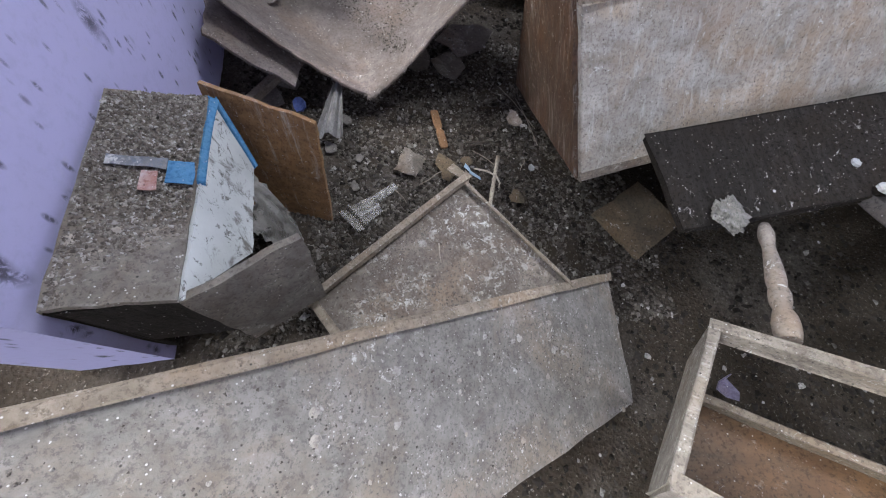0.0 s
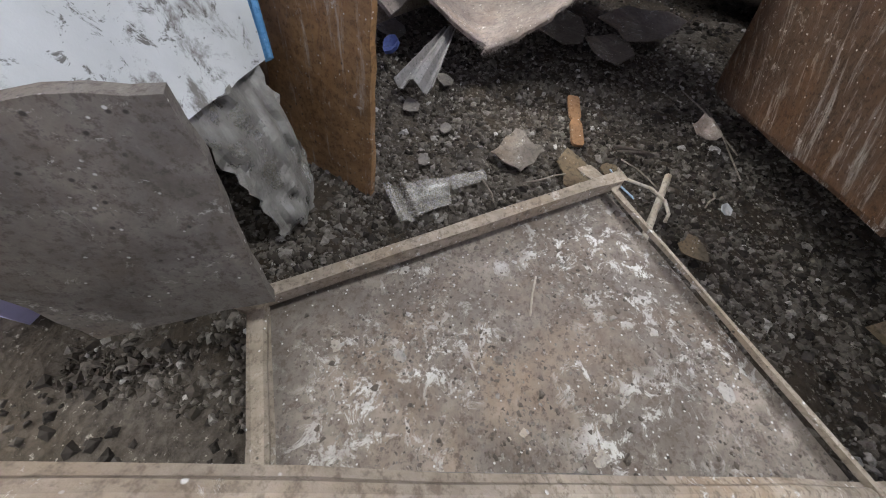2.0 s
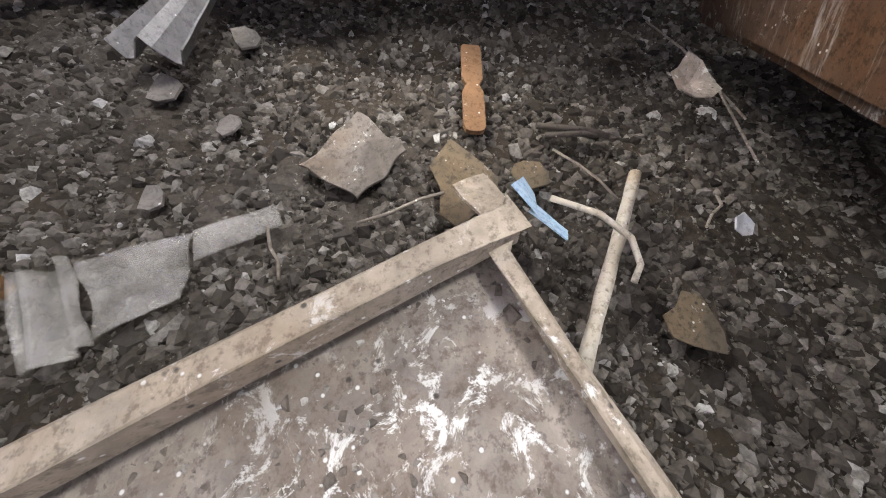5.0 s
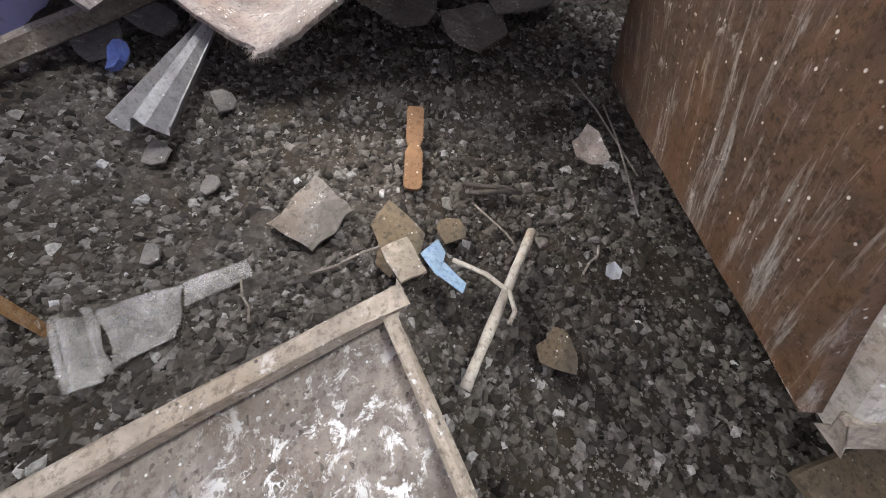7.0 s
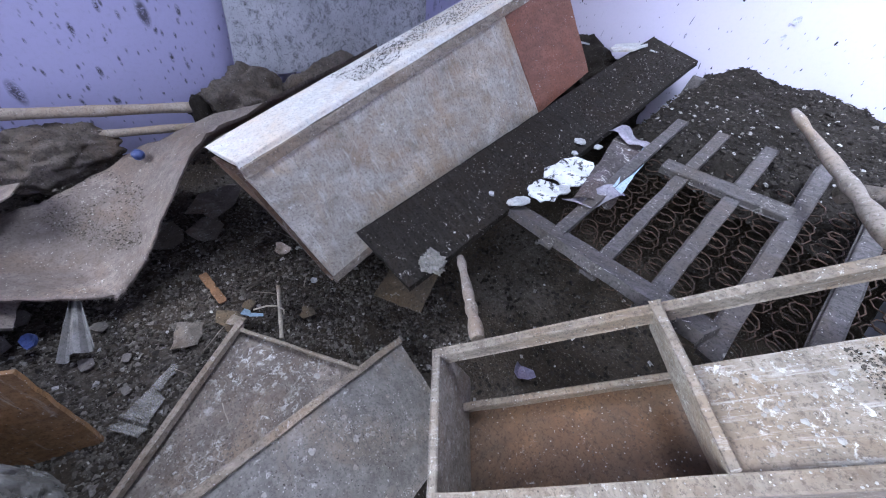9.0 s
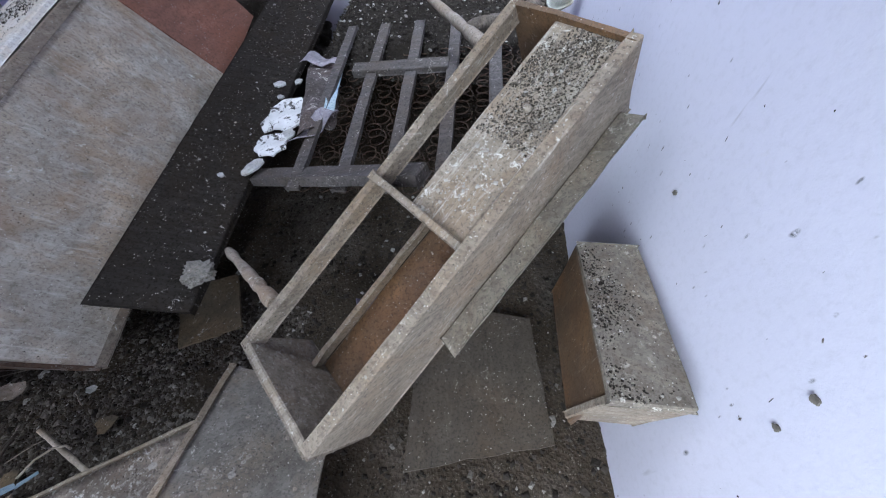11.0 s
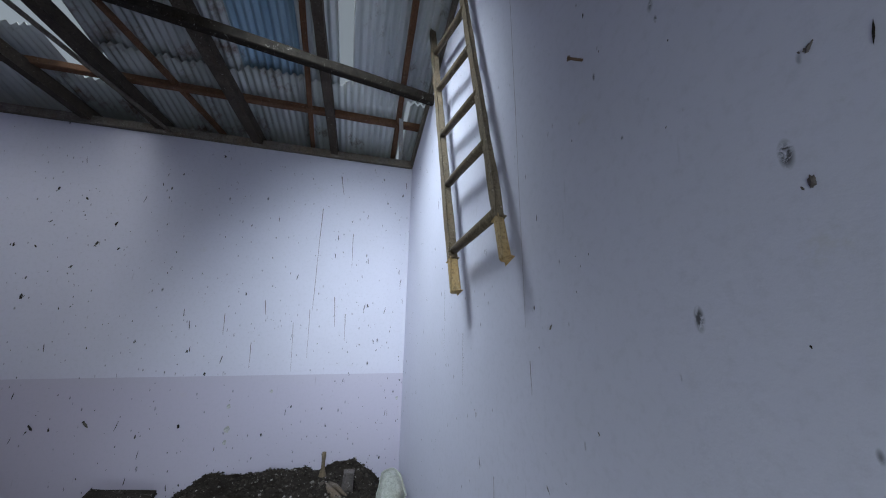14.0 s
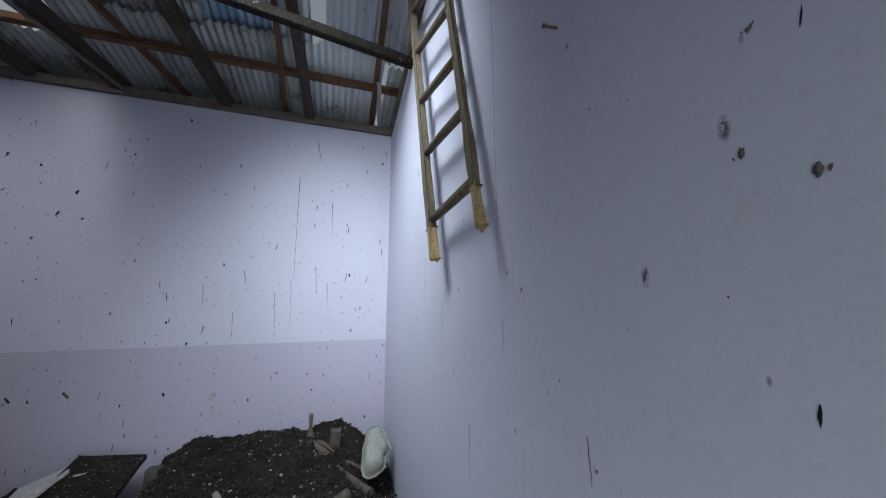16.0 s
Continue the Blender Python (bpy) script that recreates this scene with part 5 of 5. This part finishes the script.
def wall_runs(name, lines, up, side, seed, label):
    """Thin dried dribbles down a wall: (place, top, place, bottom, width)."""
    r = random.Random(seed)
    vs, fs = [], []
    for u0, z0, u1, z1, wide in lines:
        n = 18
        k = len(vs)
        for i in range(n + 1):
            f = i / n
            c = u0 + (u1 - u0) * f + 0.0015 * noise.noise(V((z0, f * 7, seed)))
            w = wide * (0.45 + 0.6 * abs(noise.noise(V((u0 * 9, f * 9, 2))))) * (1 - 0.6 * f)
            for sx in (-1, 1):
                vs.append(V(side) * (c + sx * w) + Z * (z0 + (z1 - z0) * f) + V(up) * 0.0008)
        fs += [(k + 2 * i, k + 2 * i + 1, k + 2 * i + 3, k + 2 * i + 2) for i in range(n)]
    tagged(link_mesh(name, vs, fs, DRIBBLE), label, "dribbles", kind="stuff")


NORTH_SPOTS = ((-0.247, 1.729, 0.012), (-1.659, 2.14, 0.014), (-1.723, 2.02, 0.015), (-1.621, 1.997, 0.010), (-1.954, 2.313, 0.013), (-1.82, 2.27, 0.011), (-1.807, 1.885, 0.010), (-1.975, 1.716, 0.015), (-1.199, 1.45, 0.010),
               (-0.634, 1.148, 0.009), (-0.772, 1.009, 0.010), (-1.173, 1.074, 0.013), (-1.575, 1.102, 0.018), (-1.789, 1.096, 0.017), (-1.19, 2.63, 0.012), (-0.468, 1.132, 0.008), (-1.096, 1.333, 0.010), (-2.069, 1.985, 0.012), (-1.979, 1.983, 0.010), (-1.947, 2.124, 0.009))
EAST_SPOTS = ((-1.67, 1.622, 0.008), (-1.62, 1.657, 0.007), (-2.04, 1.837, 0.008), (-2.024, 1.733, 0.009), (-1.835, 2.026, 0.003), (-1.631, 1.587, 0.003), (-1.769, 1.487, 0.004), (-1.638, 1.368, 0.006), (-1.311, 1.4, 0.008), (-1.835, 1.394, 0.005),
              (-1.81, 1.324, 0.009), (-1.859, 1.357, 0.006), (-1.91, 1.292, 0.004), (-1.978, 1.291, 0.008), (-1.923, 1.125, 0.004), (-1.597, 1.05, 0.007), (-1.302, 1.408, 0.005), (-2.023, 0.914, 0.007), (-2.039, 0.742, 0.005), (-2.081, 0.56, 0.006), (-2.072, 0.77, 0.003), (-2.067, 1.703, 0.010))
wall_spots("north_wall_spots", NORTH_SPOTS, (0, -1, 0), (1, 0, 0), 71, "dark clotted droppings stuck to the lilac wall", CRUMB_DARK)
wall_spots("east_wall_spots", [(u, z, 0.7 * size) for u, z, size in EAST_SPOTS], (-1, 0, 0), (0, 1, 0), 72, "grey clotted droppings stuck to the lilac wall", DRIBBLE)
wall_runs("north_wall_dribbles", ((-0.577, 2.352, -0.577, 1.695, 0.003), (-0.59, 1.694, -0.579, 1.411, 0.002), (-0.373, 2.196, -0.365, 1.971, 0.003), (-0.38, 1.674, -0.372, 1.51, 0.003), (-1.045, 1.658, -1.038, 1.541, 0.003), (-0.888, 1.5, -0.88, 1.364, 0.003), (-0.48, 2.595, -0.456, 2.466, 0.004), (-0.453, 1.778, -0.437, 1.597, 0.003), (-0.845, 1.743, -0.832, 1.658, 0.004), (-0.676, 1.617, -0.658, 1.338, 0.002)),
          (0, -1, 0), (1, 0, 0), 73, "thin brown dribbles dried on the lilac wall")
wall_runs("east_wall_dribbles", ((-1.597, 1.56, -1.60, 1.50, 0.002), (-1.821, 1.43, -1.826, 1.37, 0.002), (-1.56, 2.62, -1.585, 1.62, 0.0016), (-0.98, 1.75, -0.985, 1.52, 0.002), (-1.20, 1.60, -1.20, 1.45, 0.002), (-1.42, 1.30, -1.42, 1.17, 0.002)), (-1, 0, 0), (0, 1, 0), 74, "thin brown dribbles dried on the lilac wall")

# ---- crumbs ----


def crumbs(name, pick, count, low, high, material, label, seed):
    """Many small angular lumps; pick(r) gives a place and the way that is up there."""
    r = random.Random(seed)
    vs, fs = [], []
    shape = [(-1, -1, -0.5), (1, -0.8, -0.5), (0.8, 1, -0.5), (-0.9, 0.9, -0.5), (-0.6, -0.5, 0.6), (0.6, -0.4, 0.7), (0.1, 0.6, 0.6)]
    faces = [(0, 1, 5, 4), (1, 2, 5), (2, 6, 5), (2, 3, 6), (3, 0, 4, 6), (4, 5, 6), (3, 2, 1, 0)]
    for _ in range(count):
        p, up = pick(r)
        if p is None:
            continue
        s = low * (high / low) ** (r.random() ** 2.2)
        t = up.orthogonal().normalized()
        b = up.cross(t)
        w = r.uniform(0, 6.28)
        c, sn = math.cos(w), math.sin(w)
        x, y = t * c + b * sn, b * c - t * sn
        kx, ky, kz = r.uniform(0.6, 1.4), r.uniform(0.6, 1.2), r.uniform(0.4, 1.0)
        k = len(vs)
        for q in shape:
            j = r.uniform(0.7, 1.3)
            vs.append(p + x * (q[0] * s * kx * j) + y * (q[1] * s * ky * j) + up * (q[2] * s * kz + s * 0.25))
        fs += [tuple(k + i for i in f) for f in faces]
    ob = link_mesh(name, vs, fs, material)
    return tagged(ob, label, "debris", kind="stuff")


def floor_pick(x0, x1, y0, y1):
    def pick(r):
        x, y = r.uniform(x0, x1), r.uniform(y0, y1)
        if noise.noise(V((x * 6, y * 6, 5))) < r.uniform(-0.9, 0.2):
            return None, None
        return V((x, y, ground_height(x, y))), Z
    return pick


def board_pick(o, a, b, up, gap=0.25):
    o, a, b, up = V(o), V(a), V(b), V(up).normalized()

    def pick(r):
        p = o + a * r.random() + b * r.random()
        if noise.noise(p * 9) < r.uniform(-0.5, gap):
            return None, None
        return p, up
    return pick


def splats(name, pick, count, low, high, label, seed):
    """Flat ragged white droppings."""
    r = random.Random(seed)
    vs, fs = [], []
    for _ in range(count):
        p, up = pick(r)
        if p is None:
            continue
        s = low * (high / low) ** (r.random() ** 2.5)
        t = up.orthogonal().normalized()
        b = up.cross(t)
        k = len(vs)
        n = 13
        vs.append(p + up * (0.0008 + 0.10 * s))
        for i in range(n):
            w = 2 * math.pi * i / n
            q = s * (0.8 + 0.45 * noise.noise(V((math.cos(w) * 1.3, math.sin(w) * 1.3, k * 0.37))) + r.uniform(-0.12, 0.12))
            vs.append(p + t * (q * math.cos(w)) + b * (q * math.sin(w)) + up * 0.0004)
        fs += [(k, k + 1 + i, k + 1 + (i + 1) % n) for i in range(n)]
    return tagged(link_mesh(name, vs, fs, DROPPING), label, "droppings", kind="stuff")


crumbs("floor_crumbs", floor_pick(-2.25, -1.0, -2.98, -1.65), 66000, 0.0022, 0.0090, CRUMB, "grey dung crumbs and grit covering the floor", 1)
crumbs("floor_grit", floor_pick(-2.0, -1.1, -2.9, -1.8), 42000, 0.001, 0.0034, CRUMB, "fine pale grit on the floor", 2)
crumbs("far_floor_crumbs", floor_pick(-2.8, 0.0, -3.0, -0.9), 16000, 0.003, 0.011, CRUMB_DARK, "dark dung crumbs over the rest of the floor", 3)
pan = board_pick(PANEL_APEX + V((0.015, 0.005, -0.012)), (PANEL_LEFT - PANEL_APEX) * 0.98, PANEL_SIDE * 0.98, (-0.08, -0.05, 1), 0.15)
crumbs("panel_clods", pan, 1500, 0.0012, 0.0048, CRUMB_LID, "brown dung clods on the framed panel", 44)
crumbs("panel_crumbs", pan, 24000, 0.0006, 0.0030, CRUMB_LID, "droppings and grit on the framed panel", 4)
splats("panel_droppings", pan, 240, 0.002, 0.015, "white droppings on the framed panel", 34)
D0, D1, D2, D3 = V((-1.127, -1.925, 0.130)), V((-0.93, -3.02, 0.515)), V((-0.60, -3.02, 0.485)), V((-0.79, -1.945, 0.085))


def door_pick(r):
    u, v = r.random(), r.uniform(0.1, 1.0)
    p = (D0 * (1 - u) + D1 * u) * (1 - v) + (D3 * (1 - u) + D2 * u) * v
    if noise.noise(p * 9) < r.uniform(-0.5, 0.4):
        return None, None
    up = (D1 - D0).cross(D3 - D0).normalized()
    return p, up if up.z > 0 else -up


crumbs("door_crumbs", door_pick, 12000, 0.0005, 0.0020, CRUMB_PALE, "grit on the large door", 5)
splats("door_droppings", door_pick, 260, 0.002, 0.012, "white droppings on the large door", 35)
lid = board_pick((-1.462, -3.02, 0.416), (0.39, 0.01, 0.002), (-0.02, 0.14, -0.024), (0, 0.15, 1), 0.2)
crumbs("lid_crumbs", lid, 12000, 0.001, 0.0036, CRUMB_LID, "crust of droppings on the box lid", 6)
splats("lid_droppings", lid, 150, 0.002, 0.010, "pale droppings on the box lid", 36)
plank = board_pick((-1.16, -1.87, 0.368), (-0.03, 1.77, 0.457), (-0.22, -0.02, 0.03), (0, -0.2, 1), 0.3)
crumbs("bed_board_crumbs", plank, 9000, 0.001, 0.005, CRUMB_DARK, "dark crumbs on the bed board", 7)
splats("bed_board_droppings", plank, 170, 0.0015, 0.006, "white droppings on the bed board", 37)


def heap(r):
    p = r.choice(HEAP) + V((r.uniform(-0.012, 0.012), r.uniform(-0.012, 0.012), 0.001))
    return (p, V((0, -0.2, 1)).normalized()) if noise.noise(p * 8) > r.uniform(-0.9, 0.3) else (None, None)


crumbs("bed_crumbs", heap, 20000, 0.0018, 0.008, CRUMB_DARK, "crumbs over the dirt on the bed", 8)
splats("bed_droppings", heap, 520, 0.0015, 0.0065, "white specks over the dirt on the bed", 38)
crumbs("sheet_crumbs", board_pick((-2.34, -2.74, 0.20), (0.42, 0.22, -0.01), (0.0, 0.30, 0.05), (0, 0, 1), 0.7), 6000, 0.0008, 0.0032, CRUMB, "dirt crumbs in the hollow of the sheet", 9)
crumbs("wardrobe_crumbs", board_pick(WA + Wu * 1.04 + Wa * 0.30 + Ww * 0.15, Wa * 0.69, Ww * 0.83, Wu, 0.7), 14000, 0.0006, 0.0026, CRUMB_DARK, "dirt crumbs on top of the wardrobe", 10)
c1, cf, c2 = V((-0.941, -1.968, 0.409)), V((-0.379, -1.334, 0.952)), V((-0.719, -2.172, 0.397))
ca, cw = cf - c1, c2 - c1
cn = cw.cross(ca).normalized()
cn = cn if cn.z > 0 else -cn
crumbs("cabinet_crumbs", board_pick(c1 + ca * 0.70 + cw * 0.44 - cn * 0.011, ca * 0.29, cw * 0.5, cn, 0.7), 11000, 0.0006, 0.0024, CRUMB, "crust of droppings on the cabinet front", 11)
crumbs("drawer_crumbs", board_pick((-0.175, -2.055, 0.52), (0.14, 0, 0), (0.012, 0.37, 0), (0, 0, 1)), 4000, 0.0007, 0.003, CRUMB_DARK, "crust of droppings on the drawer", 12)
splats("cabinet_droppings", board_pick(c1 + ca * 0.52 + cw * 0.44 - cn * 0.0115, ca * 0.47, cw * 0.5, cn, 0.3), 260, 0.0015, 0.007, "white droppings on the cabinet front", 39)
splats("rail_droppings", board_pick(c2 + ca * 0.02 - cw.normalized() * 0.016 + cn * 0.001, ca * 0.95, cw.normalized() * 0.022, cn, 0.2), 70, 0.0015, 0.005, "white droppings along the cabinet edge", 40)
splats("drawer_droppings", board_pick((-0.175, -2.055, 0.5195), (0.14, 0, 0.004), (0.012, 0.37, 0), (0, 0, 1), 0.3), 80, 0.0015, 0.006, "pale droppings on the drawer", 41)


def dashes(name, point, up, count, seed, size, label):
    """Dry dark droppings and drip marks on a wall, longer than wide; point(r) gives the place."""
    r = random.Random(seed)
    vs, fs = [], []
    side = V(up).cross(Z).normalized()
    for _ in range(count):
        p = point(r)
        w = size * r.uniform(0.6, 1.6) * (2.0 if r.random() < 0.08 else 1)
        h = w * r.uniform(1.2, 3.0) if w > 1.7 * size or r.random() < 0.8 else w * r.uniform(4, 16)
        lean = r.uniform(-0.25, 0.25)
        k = len(vs)
        for i in range(9):
            q = 2 * math.pi * i / 9
            j = r.uniform(0.6, 1.25)
            dx, dz = w * j * math.cos(q), h * j * math.sin(q)
            vs.append(p + side * (dx + lean * dz) + Z * dz + V(up) * 0.0006)
        vs.append(p + V(up) * (0.0008 + 0.35 * w))
        fs += [(k + 9, k + i, k + (i + 1) % 9) for i in range(9)]
    tagged(link_mesh(name, vs, fs, CRUMB_DARK), label, "droppings", kind="stuff")


dashes("north_wall_dashes", lambda r: V((-2.7 * r.random() ** 1.2 - 0.02, 0, 0.75 + 1.9 * r.random() ** 1.4)), (0, -1, 0), 420, 61, 0.0015, "small dark drips and droppings on the lilac wall")
dashes("east_wall_dashes", lambda r: V((0, -2.6 * r.random() ** 1.3 - 0.02, 0.45 + 2.2 * r.random() ** 1.6)), (-1, 0, 0), 300, 62, 0.0009, "small dark drips and droppings on the lilac wall")
